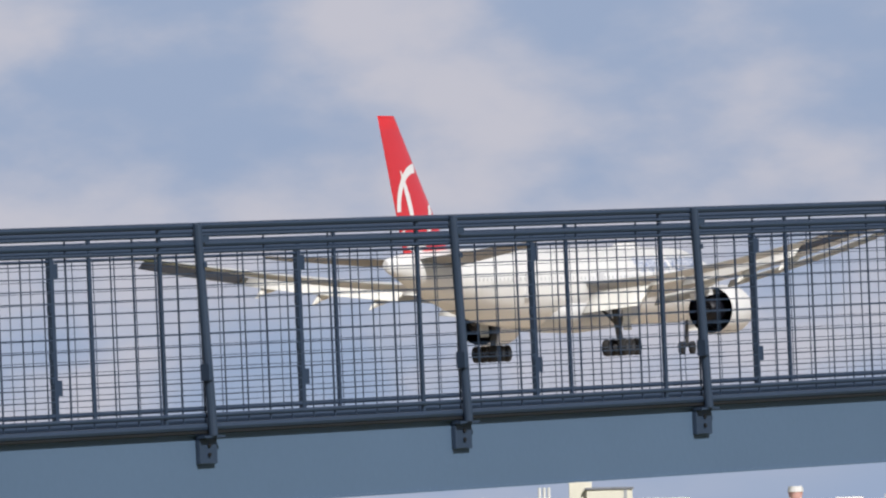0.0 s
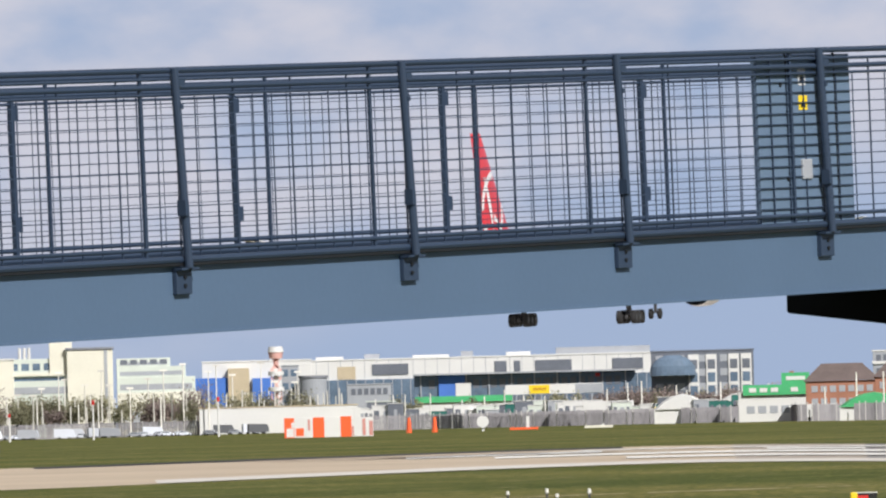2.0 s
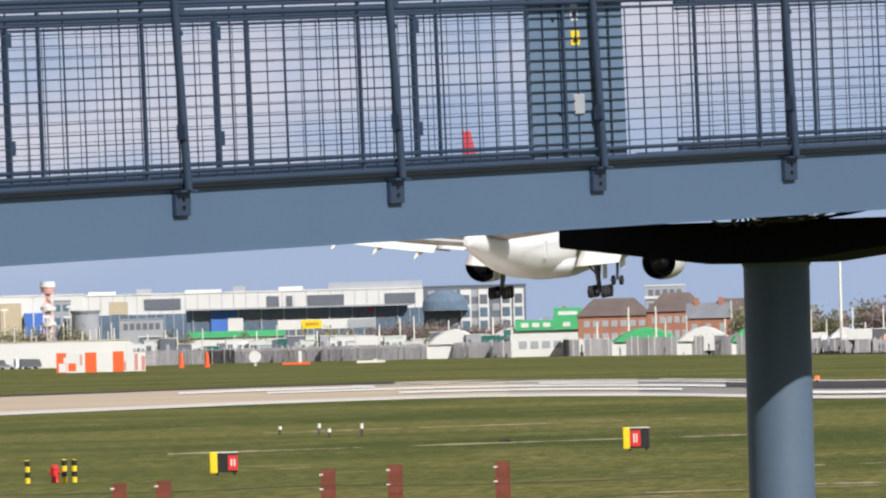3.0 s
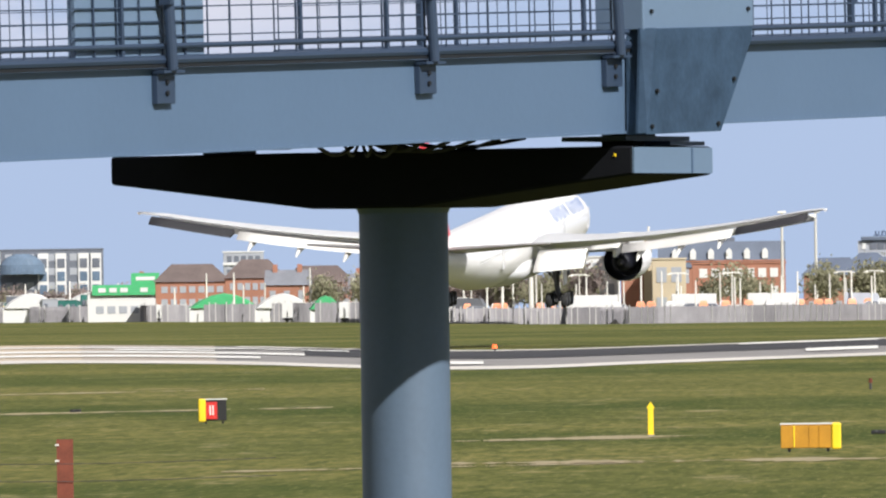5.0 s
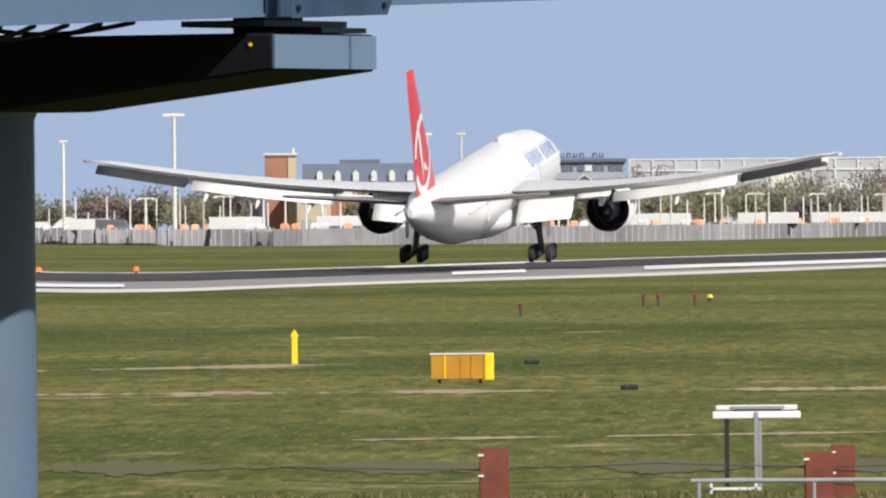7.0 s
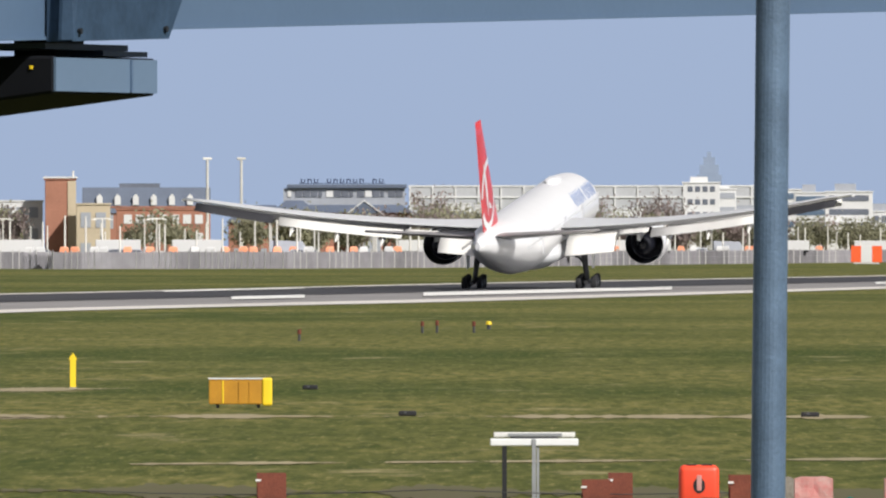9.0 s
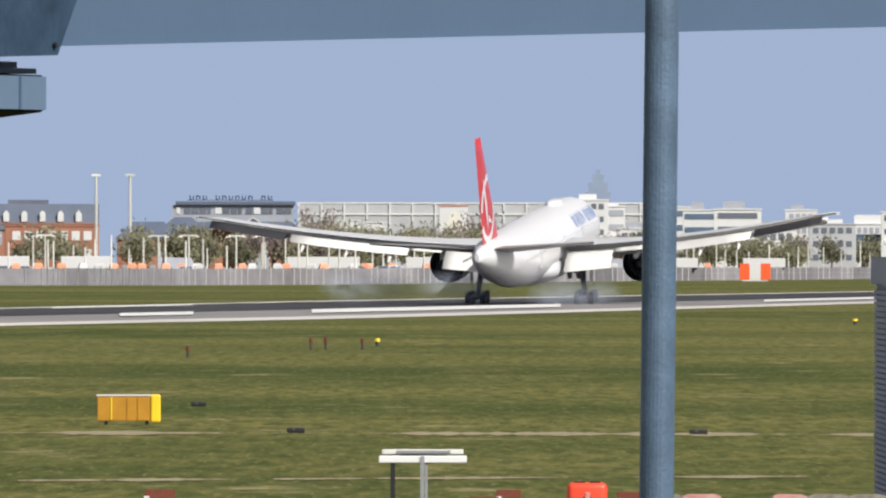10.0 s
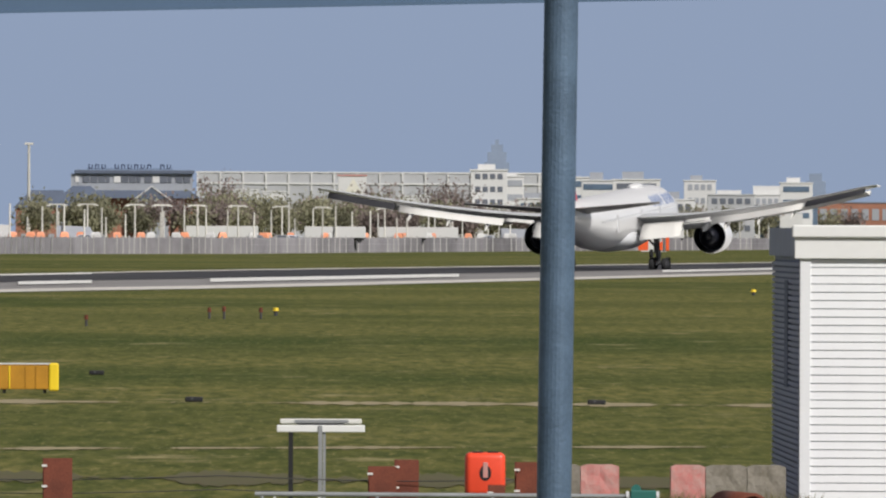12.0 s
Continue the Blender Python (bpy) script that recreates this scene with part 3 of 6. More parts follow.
def airliner():
    plane = empty("airliner", Matrix(), "white twin-engine wide-body airliner with red tail, gear down", "airplane")
    # fuselage, nose at +y
    rings = []
    CZ, R = 5.35, 3.1
    for y, cz, rx, rz in ((37.0, 4.55, 0.12, 0.12), (36.4, 4.6, 0.75, 0.7), (35.2, 4.72, 1.45, 1.35), (33.4, 4.95, 2.15, 2.05), (31.0, 5.15, 2.7, 2.65), (28.0, 5.3, 3.02, 3.0), (24.5, CZ, R, R), (10.0, CZ, R, R), (0.0, CZ, R, R), (-10.5, CZ, R, R), (-15.0, 5.5, 3.02, 2.95), (-20.0, 5.85, 2.75, 2.6), (-25.0, 6.3, 2.25, 2.12), (-29.5, 6.72, 1.62, 1.6), (-33.0, 7.02, 0.98, 1.1), (-35.6, 7.2, 0.5, 0.7), (-36.8, 7.25, 0.22, 0.45)):
        rings.append(ring(y, cz, rx, rz))
    fus = part("fuselage", loft(rings), M_LIVERY, plane, "glossy white fuselage", smooth=True)
    part("belly_fairing", loft([ring(15, 3.6, 1.2, 0.5, 24), ring(12, 3.35, 2.9, 1.35, 24), ring(4, 3.2, 3.35, 1.5, 24), ring(-4, 3.25, 3.2, 1.4, 24), ring(-9, 3.6, 1.4, 0.7, 24)]), M_WINGGREY, plane, "grey belly fairing", smooth=True)
    # cabin windows, doors and lettering as plain bars
    for side in (-1, 1):
        for i in range(58):
            y = 27.5 - i * 0.92
            a = radians(9)
            x = side * (3.105 * math.cos(a))
            bm = box(x - 0.03, x + 0.03, y - 0.1, y + 0.1, CZ + 0.46, CZ + 0.72)
            if i == 0:
                first = part("cabin_window", bm, M_WINGGREY, fus)
            else:
                bm.free()
                share("cabin_window", first, fus, Matrix.Translation((0, -i * 0.92, 0)))
        for y in (28.6, 15.5, 2.6, -14.0):
            x = side * (2.93 if y > 28 else 3.09 if y > -12 else 3.02)
            part("cabin_door", box(x - 0.05, x + 0.05, y - 0.5, y + 0.5, CZ - 0.9, CZ + 1.0), M_MOTIF, fus)
        # airline title: slanted bars of uneven width on the upper forward side
        y = 27.2
        for w in (0.9, 1.0, 0.9, 0.95, 0.45, 0.9, 1.0, 0.0, 1.0, 0.4, 0.9, 0.8, 0.45, 1.0, 0.9, 0.85):
            if w:
                bm = bmesh.new()
                level = int(w * 40) % 3 * 2
                for y0, y1, k0, k1 in ((y, y - w * 0.18, 0, 6), (y - w * 0.18, y - w * 0.8, level, level + 0.9), (y - w * 0.62, y - w * 0.8, 1, 5)):
                    arcs = []
                    for yy in (y0, y1):
                        rr = 3.13 if yy < 24.5 else 3.13 - (yy - 24.5) * 0.024
                        arcs.append([(side * rr * math.cos(q), yy, CZ + rr * math.sin(q)) for q in [radians(19 + 4.6 * (k0 + (k1 - k0) * k / 4)) for k in range(5)]])
                    add_loft(bm, [a_ + [(p[0] * 0.97, p[1], CZ + (p[2] - CZ) * 0.97) for p in a_[::-1]] for a_ in arcs])
                part("title_bar", bm, M_NAVY, fus)
            y -= max(w, 0.6) + 0.12
    part("cockpit_window", loft([ring(34.0, 5.95, 1.55, 0.42, 20), ring(33.3, 6.12, 1.75, 0.45, 20)]), M_NAVY, fus)
    part("tail_cone_exhaust", loft([ring(-36.75, 7.25, 0.24, 0.46, 16), ring(-37.0, 7.25, 0.2, 0.38, 16)]), M_MOTIF, fus)
    part("antenna_dome", loft([ring(20, 8.42, 0.2, 0.1, 16), ring(18.6, 8.5, 0.75, 0.36, 16), ring(16.0, 8.5, 0.75, 0.33, 16), ring(14.2, 8.42, 0.2, 0.1, 16)]), M_LIVERY, fus, smooth=True)
    # wings with flaps, slats, spoilers and fairings
    for side in (-1, 1):
        w = part("wing", wing(side), M_WINGGREY, plane, "grey swept wing with flaps fully down", smooth=True)
        part("inboard_flap", hinge_panel(side, 0.04, 0.20, 0.7, 3.7, 24, 0.3), M_FLAP, w, "white flap lowered", smooth=True)
        part("flap_vane", hinge_panel(side, 0.04, 0.20, 1.3, 1.6, 18, 0.1), M_FLAP, w, smooth=True)
        part("flaperon", hinge_panel(side, 0.21, 0.31, 0.5, 1.7, 6, 0.1), M_FLAP, w, smooth=True)
        part("outboard_flap", hinge_panel(side, 0.32, 0.70, 0.45, 1.9, 20, 0.15), M_FLAP, w, "white flap lowered", smooth=True)
        part("aileron", hinge_panel(side, 0.715, 0.955, 0.45, 2.2, 12, 0.12, 0.13), M_WINGDARK, w, smooth=True)
        st = []
        for i in range(7):
            s = 0.34 + 0.62 * i / 6
            x, le, z, c = wing_line(s, side)
            st.append((x, le + 0.55, z - 0.32, 1.25, 0.16, 24))
        part("slat", loft(surface(st)), M_FLAP, w, smooth=True)
        st = []
        for i in range(4):
            s = 0.06 + 0.20 * i / 3
            x, le, z, c = wing_line(s, side)
            st.append((x, le + 0.6, z - 0.4, 1.5, 0.16, 24))
        part("slat", loft(surface(st)), M_FLAP, w, smooth=True)
        for s in (0.13, 0.38, 0.52, 0.66):
            x, le, z, c = wing_line(s, side)
            yb = le - c
            part("flap_fairing", loft([[(x + 0.28 * k * math.cos(q), yy, zz + 0.42 * k * math.sin(q)) for q in [2 * math.pi * i / 12 for i in range(12)]] for yy, zz, k in ((yb + 3.2, z - 0.35, 0.15), (yb + 1.8, z - 0.5, 0.8), (yb - 0.2, z - 0.7, 0.9), (yb - 1.6, z - 1.15, 0.45), (yb - 2.2, z - 1.35, 0.08))]), M_FLAP, w, smooth=True)
        x, le, z, c = wing_line(1.0, side)
        part("tip_light", loft([[(x + side * 0.15 + 0.12 * math.cos(q), le - yy, z + 0.12 * math.sin(q)) for q in [2 * math.pi * i / 10 for i in range(10)]] for yy in (0.2, 0.9)]), M_LIVERY, w)
        # engine
        ex, ez, ey = side * 9.75, 3.0, 14.6
        prof = ((0.0, 1.62), (-0.25, 1.78), (-1.0, 1.93), (-2.6, 1.98), (-4.4, 1.95), (-5.4, 1.84))
        en = part("engine", loft([[(ex + r * math.cos(q), ey + d, ez + r * math.sin(q)) for q in [2 * math.pi * i / 36 for i in range(36)]] for d, r in prof], cap=False), M_LIVERY, plane, "large white turbofan nacelle", smooth=True)
        part("duct", loft([[(ex + r * math.cos(q), ey + d, ez + r * math.sin(q)) for q in [2 * math.pi * i / 36 for i in range(36)]] for d, r in ((0.0, 1.60), (-0.6, 1.52), (-4.6, 1.74), (-5.38, 1.80))], cap=False), M_INTAKE, en, smooth=True)
        part("fan", loft([[(ex + r * math.cos(q), ey + d, ez + r * math.sin(q)) for q in [2 * math.pi * i / 36 for i in range(36)]] for d, r in ((-2.4, 1.6), (-2.55, 1.6))]), M_INTAKE, en)
        part("core_cowl", loft([[(ex + r * math.cos(q), ey + d, ez + r * math.sin(q)) for q in [2 * math.pi * i / 28 for i in range(28)]] for d, r in ((-3.6, 1.1), (-5.6, 0.95), (-6.6, 0.6))]), M_INTAKE, en, smooth=True)
        part("exhaust_cone", loft([[(ex + r * math.cos(q), ey + d, ez + r * math.sin(q)) for q in [2 * math.pi * i / 20 for i in range(20)]] for d, r in ((-6.4, 0.4), (-7.3, 0.05))]), M_GEAR, en, smooth=True)
        part("pylon", loft([[(ex + 0.16 * a, y_, z_ + h) for a, h in ((-1, -0.3), (1, -0.3), (1, 0.3), (-1, 0.3))] for y_, z_ in ((12.6, 4.65), (8.5, 4.45), (5.0, 4.05))]), M_LIVERY, en)
        # tail plane
        part("tailplane", loft(surface([(side * (1.0 + 9.8 * i / 6), -25.6 - 6.9 * i / 6, 7.0 + 1.25 * i / 6, 6.6 - 4.3 * i / 6, 0.06, -6.0) for i in range(7)])), M_TAILGREY, plane, "grey tailplane", smooth=True)
    # fin with a white ring and swoop
    def fin_le(z):
        return -23.2 - (z - 8.0) * 0.985

    def fin_te(z):
        return -32.9 - (z - 8.0) * 0.40

    fr = []
    for i in range(10):
        z = 7.2 + (18.6 - 7.2) * i / 9
        fr.append([(h, fin_le(z) + a, z) for a, h in foil(fin_le(z) - fin_te(z), 0.034)])
    fin = part("fin", loft(fr), M_RED, plane, "red tail fin with white ring emblem", smooth=True)

    def inside(y, z):
        return 7.7 < z < 18.2 and fin_te(z) + 0.15 < y < fin_le(z) - 0.1

    def fin_half(y, z):
        c = fin_le(z) - fin_te(z)
        s = min(max((fin_le(z) - y) / c, 0.001), 1)
        return 0.034 * c * (2.97 * math.sqrt(s) - 1.26 * s - 3.52 * s * s + 2.84 * s ** 3 - 1.03 * s ** 4) + 0.03

    for side in (-1, 1):
        bm = bmesh.new()

        def patch(quad):
            if all(inside(y, z) for y, z in quad):
                bm.faces.new([bm.verts.new((side * fin_half(y, z), y, z)) for y, z in quad])
        cy, cz, r0, r1 = -30.6, 11.55, 2.7, 3.4
        for i in range(72):
            q0, q1 = 2 * math.pi * i / 72, 2 * math.pi * (i + 1) / 72
            patch([(cy + r * math.cos(q), cz + r * math.sin(q)) for r, q in ((r0, q0), (r1, q0), (r1, q1), (r0, q1))])
        for i in range(24):
            s0, s1 = i / 24, (i + 1) / 24
            def swoop(s, e):
                return (cy - 2.6 + 3.9 * s - 1.2 * s * s + e * 0.42 * math.sin(math.pi * min(s + 0.08, 1)), cz + 2.9 - 5.6 * s)
            patch([swoop(s0, -1), swoop(s0, 1), swoop(s1, 1), swoop(s1, -1)])
            def beak(s, e):
                return (cy + 0.2 + 1.9 * s, cz - 1.0 - 0.6 * s + e * 0.35 * (1 - s))
            patch([beak(s0, -1), beak(s1, -1), beak(s1, 1), beak(s0, 1)])
        part("ring_emblem", bm, M_LIVERY, fin, "white ring and swoop")
    # landing gear
    for side in (-1, 1):
        g = part("main_gear", tube((side * 5.4, 0, 0.4), (side * 4.9, 0.1, 4.3), 0.24, 0.3, 14), M_GEAR, plane, "six-wheel main landing gear")
        part("bogie_beam", box(side * 5.45 - 0.17, side * 5.45 + 0.17, -1.6, 1.6, 0.22, 0.56, 0.05), M_GEAR, g)
        part("side_stay", tube((side * 5.35, 0, 1.9), (side * 3.4, 0.3, 3.9), 0.13), M_GEAR, g)
        part("drag_stay", tube((side * 5.35, 0, 1.8), (side * 5.0, 2.4, 3.9), 0.12), M_GEAR, g)
        part("gear_door", box(side * 5.95, side * 6.03, -0.9, 0.9, 1.7, 3.7, 0.03), M_FLAP, g)
        for y in (-1.45, 0, 1.45):
            for x in (-0.72, 0.72):
                wb = bmesh.new()
                cx = side * 5.45 + x
                add_loft(wb, [[(cx + dx, y + r * math.cos(q), 0.36 + r * math.sin(q)) for q in [2 * math.pi * i / 24 for i in range(24)]] for dx, r in ((-0.25, 0.5), (-0.22, 0.62), (-0.1, 0.66), (0.1, 0.66), (0.22, 0.62), (0.25, 0.5))])
                wh = part("wheel", wb, M_TYRE, g, smooth=True)
                part("hub", tube((cx - 0.27, y, 0.36), (cx + 0.27, y, 0.36), 0.28, seg=14), M_GEAR, wh)
    ng = part("nose_gear", tube((0, 31.0, 0.3), (0, 31.3, 3.2), 0.15, 0.18, 12), M_GEAR, plane, "twin-wheel nose gear")
    part("nose_gear_door", box(0.55, 0.60, 30.0, 32.4, 1.6, 2.7), M_FLAP, ng)
    for x in (-0.45, 0.45):
        wb = bmesh.new()
        add_loft(wb, [[(x + dx, 31.0 + r * math.cos(q), 0.24 + r * math.sin(q)) for q in [2 * math.pi * i / 20 for i in range(20)]] for dx, r in ((-0.19, 0.4), (-0.15, 0.52), (0.15, 0.52), (0.19, 0.4))])
        part("wheel", wb, M_TYRE, ng, smooth=True)
    return plane


plane = airliner()


# ---- tyre smoke at touchdown ----
def smoke_material():
    m = bpy.data.materials.new("thin_tyre_smoke")
    m.use_nodes = True
    n, l = m.node_tree.nodes, m.node_tree.links
    n.remove(n["Principled BSDF"])
    tc, mp = n.new("ShaderNodeTexCoord"), n.new("ShaderNodeMapping")
    mp.inputs["Scale"].default_value = (1 / 3.4, 0, 1 / 1.75)
    l.new(tc.outputs["Object"], mp.inputs[0])
    gr_, nz, mul, sc = n.new("ShaderNodeTexGradient"), n.new("ShaderNodeTexNoise"), n.new("ShaderNodeMath"), n.new("ShaderNodeMath")
    gr_.gradient_type = "SPHERICAL"
    l.new(mp.outputs[0], gr_.inputs[0])
    nz.inputs["Scale"].default_value, nz.inputs["Detail"].default_value = 0.7, 3
    l.new(tc.outputs["Object"], nz.inputs["Vector"])
    mul.operation = sc.operation = "MULTIPLY"
    l.new(gr_.outputs["Fac"], mul.inputs[0])
    l.new(nz.outputs[0], mul.inputs[1])
    l.new(mul.outputs[0], sc.inputs[0])
    sc.inputs[1].default_value = 0.30
    tr, df, mx = n.new("ShaderNodeBsdfTransparent"), n.new("ShaderNodeBsdfDiffuse"), n.new("ShaderNodeMixShader")
    df.inputs[0].default_value = (0.50, 0.56, 0.68, 1)
    l.new(sc.outputs[0], mx.inputs[0])
    l.new(tr.outputs[0], mx.inputs[1])
    l.new(df.outputs[0], mx.inputs[2])
    l.new(mx.outputs[0], n["Material Output"].inputs[0])
    return m


def smoke_puff(m, material):
    """Three soft layers of smoke, one behind another, curling at the rim."""
    p = empty("smoke_puff", m, "thin blue-white tyre smoke over the runway", "smoke", "puffs of tyre smoke")
    for y_ in (-1.6, 0.0, 1.6):
        bm = bmesh.new()
        c_ = bm.verts.new((0, y_, 0))
        rim = [bm.verts.new((3.4 * math.cos(q), y_ + 0.5 * math.sin(3 * q + y_), 1.75 * math.sin(q))) for q in [2 * math.pi * i / 24 for i in range(24)]]
        for i in range(24):
            bm.faces.new((c_, rim[i], rim[(i + 1) % 24]))
        part("layer", bm, material, p)
    return p


M_SMOKE = smoke_material()
PUFFS = [(1.2, 1096, 1.3, 9.45), (4.6, 1099, 1.2, 9.6), (9.6, 1106, 1.5, 9.8), (12.0, 1112, 1.4, 9.9), (20.5, 1114, 0.8, 9.85), (24.0, 1120, 0.8, 9.95)]
puffs = [smoke_puff(pose(x, y, -4.0), M_SMOKE) for x, y, z, t in PUFFS]


# ---- far side of the airfield ----
def building(name, label, mil, dist, wide, high, deep, wall, turn=0.0, base=0.0, roof=None, rows=0, cols=0, glass=None, margin=0.06, band=(0.25, 0.75), ribbon=False, group="", category="building"):
    """A block with parapet and recessed-looking proud window units; ribbon: one long window a storey."""
    b = empty(name, facing(mil, dist, 0, turn), label, category, group)
    bm = box(-wide / 2, wide / 2, 0, deep, base, high, min(0.15, wide / 30))
    part("wall", bm, wall, b)
    part("roof", box(-wide / 2 - 0.2, wide / 2 + 0.2, -0.2, deep + 0.2, high, high + max(0.35, high * 0.02)), roof or wall, b)
    if rows:
        first = None
        hs = (high - base) / rows
        n_ = 1 if ribbon else cols
        ww = wide * (1 - 2 * margin) / n_
        for r in range(rows):
            for c in range(n_):
                x = -wide / 2 + wide * margin + ww * (c + 0.5)
                z = base + hs * r
                m = Matrix.Translation((x, 0, z))
                if first is None:
                    k = 0.5 if ribbon else 0.34
                    first = part("window", box(-ww * k, ww * k, -0.12, 0.1, hs * band[0], hs * band[1]), glass or M_GLASSBLUE, b)
                    first.matrix_basis = m
                else:
                    share("window", first, b, m)
    return b


# stepped cream office block
o = empty("office_block", facing(-142.7, 3600), "cream stepped office block with terraces and penthouse", "building")
part("tower", box(-7.4, 7.4, 0, 14, 0, 28.2, 0.2), M_CREAM, o)
part("lift_slot", box(4.6, 5.6, -0.15, 0.1, 9, 28), M_FARGREY, o)
part("roof", box(-7.8, 7.8, -0.4, 14.4, 28.2, 28.9), M_ROOF, o)
part("penthouse", box(-13, -5.6, 2, 9, 20, 30.8, 0.2), M_CREAM, o)
for x in (-22.5, -21, -19.5):
    part("flue", tube((x, 4, 25.6), (x, 4, 29.3), 0.5, seg=8), M_FARWHITE, o)
M_TERRACE = mat("pale_green_terrace", (0.58, 0.63, 0.58), 0.8, 0.0, 0.08, 0.1, 1.5)
lw = part("wing", box(-27.0, -7.4, 3, 14, 0, 25.7, 0.2), M_TERRACE, o)
part("sill_band", box(-27.6, -3.5, 1.6, 3.4, 20.2, 21.2), M_CREAM, lw)
part("lower_wing", box(-27.6, -3.5, 1.2, 3.0, 0, 18.6), M_TERRACE, lw)
part("window_band", box(-26.8, -4.2, 1.05, 1.3, 14.4, 16.6), M_FARGREY, lw)
for i in range(5):
    part("window", box(-25.6 + i * 3.6, -23.2 + i * 3.6, 2.85, 3.1, 22.0, 24.2), M_GLASSBLUE, lw)
part("window_band", box(-25, -8.5, 2.8, 3.1, 17.2, 19.6), M_GLASSBLUE, lw)
for w, z0, z1, y0 in ((17.3, 22.4, 25.1, 6), (22.2, 18.9, 22.4, 4), (25.2, 14.0, 18.9, 2), (27.0, 0.0, 14.0, 0)):
    tr = part("terrace", box(8.6, 8.6 + w, y0, 16, z0, z1, 0.1), M_TERRACE if z0 else M_CREAM, o)
    part("window_band", box(9.6, 7.6 + w, y0 - 0.15, y0 + 0.1, z0 + (z1 - z0) * 0.18, z0 + (z1 - z0) * 0.55), M_FARGREY, tr)
for i in range(5):
    part("window", box(9.8 + i * 3.2, 12.0 + i * 3.2, 5.75, 6.1, 23.2, 24.6), M_FARDARK, o)
cw = part("cream_wing", box(-41, -24.5, 0, 12, 0, 25.4, 0.2), M_CREAM, o, "plain cream rendered wing")
part("parapet", box(-41.3, -24.2, -0.3, 12.3, 25.4, 26.0), M_FARWHITE, cw)
part("vent", box(-35, -33.8, -0.15, 0.1, 19.6, 21.2), M_FARDARK, cw)
part("step_wing", box(-46, -41, 1, 10, 0, 20.8, 0.2), M_CREAM, o)
part("step_wing", box(-50, -46, 2, 10, 0, 16.8, 0.2), M_CREAM, o)

wh_ = building("warehouse", "white gabled warehouse with blue lower walls", -127.8, 3700, 36.1, 23.5, 20, M_FARWHITE)
part("blue_wall", box(-22.5, -8.5, -3, -0.2, 0, 18.4), M_BLUE, wh_, "bright blue lower wall")
part("blue_wall", box(-1.5, 6.5, -3, -0.2, 0, 18.0), M_BLUE, wh_)
part("stair_block", box(-9.5, -2.5, -4.5, 0, 0, 21.4), M_BEIGE, wh_, "beige stair block")
building("glass_block", "pale glazed stair block", -124.9, 3600, 5.9, 21.2, 8, M_FARGREY, rows=5, cols=2)
cyl = empty("round_store", facing(-122.8, 3590), "dark round storage building", "building")
part("drum", tube((0, 4, 0), (0, 4, 17.2), 4.45, seg=28), M_FARGREY, cyl)
part("rim", tube((0, 4, 17.2), (0, 4, 18.0), 4.75, seg=28), M_ROOF, cyl)

# red and white radar tower
M_PALERED = mat("faded_tower_red", (0.70, 0.40, 0.36), 0.7, 0.0, 0.1, 0.2, 2)
rt = empty("radar_tower", facing(-126.1, 3560), "slim red and white lattice radar tower", "tower")
for i in range(7):
    tint = M_PALERED if i % 2 else M_FARWHITE
    sec = part("tower_section", box(-0.8, 0.8, 0.6, 2.2, i * 3.4, i * 3.4 + 3.4), M_FARWHITE if i < 6 else M_PALERED, rt)
    for x in (-1.5, 1.5):
        part("leg", box(x - 0.22, x + 0.22, 0, 0.4, i * 3.4, i * 3.4 + 3.4), tint, sec)
    part("brace", prism([(-1.5, i * 3.4), (-1.1, i * 3.4), (1.5, i * 3.4 + 3.4), (1.1, i * 3.4 + 3.4)], 1, 0.05, 0.3), M_PALERED, sec)
    part("brace", prism([(1.5, i * 3.4), (1.1, i * 3.4), (-1.5, i * 3.4 + 3.4), (-1.1, i * 3.4 + 3.4)], 1, 0.1, 0.35), M_PALERED, sec)
for z in (13.2, 18.2):
    part("platform", tube((0, 1.4, z), (0, 1.4, z + 1.3), 2.5, seg=16), M_FARWHITE, rt)
part("cab", tube((0, 1.4, 23.6), (0, 1.4, 25.6), 2.0, 2.4, seg=16), M_PALERED, rt)
part("cab_roof", tube((0, 1.4, 25.6), (0, 1.4, 27.4), 2.6, 2.2, seg=16), M_FARWHITE, rt)

building("long_shed", "long low white shed by the fence", -126.0, 3425, 48.5, 8.0, 6, M_FARWHITE, roof=M_BEIGE)
lg = building("terminal_hall", "long white hall with dark square openings", -107.9, 3700, 115.0, 23.0, 26, M_FARWHITE)
part("glazed_base", box(-57.4, 57.4, -0.9, 0.1, 0, 16.6), M_GLASSBLUE, lg, "dark blue glazed lower storeys")
for x, w, h in ((-54, 9, 1.0), (-38, 5, 1.6), (-22, 12, 0.9), (-6, 4, 1.8), (9, 8, 1.2)):
    part("roof_unit", box(x, x + w, 4, 12, 23.3, 23.4 + h), M_FARGREY if w < 6 else M_FARWHITE, lg)
for i in range(38):
    part("base_mullion", box(-56 + i * 3, -55.7 + i * 3, -1.1, -0.8, 0, 16.6), M_FARGREY, lg)
for x0, x1 in ((-35.5, -23.5), (5, 9), (11.5, 13.5), (18.5, 30.5), (44, 54)):
    part("opening", box(x0, x1, -0.3, 0.2, 18.0, 21.6), M_FARDARK, lg)
for i in range(28):
    part("seam", box(-54 + i * 4, -53.85 + i * 4, -0.12, 0.1, 16, 22.9), M_FARGREY, lg)
part("roof_storey", box(25.5, 56.5, 3, 20, 23.3, 25.6), M_FARGREY, lg)
part("beige_panel", box(-47, -41, -0.2, 0.1, 16.8, 21), M_BEIGE, lg)
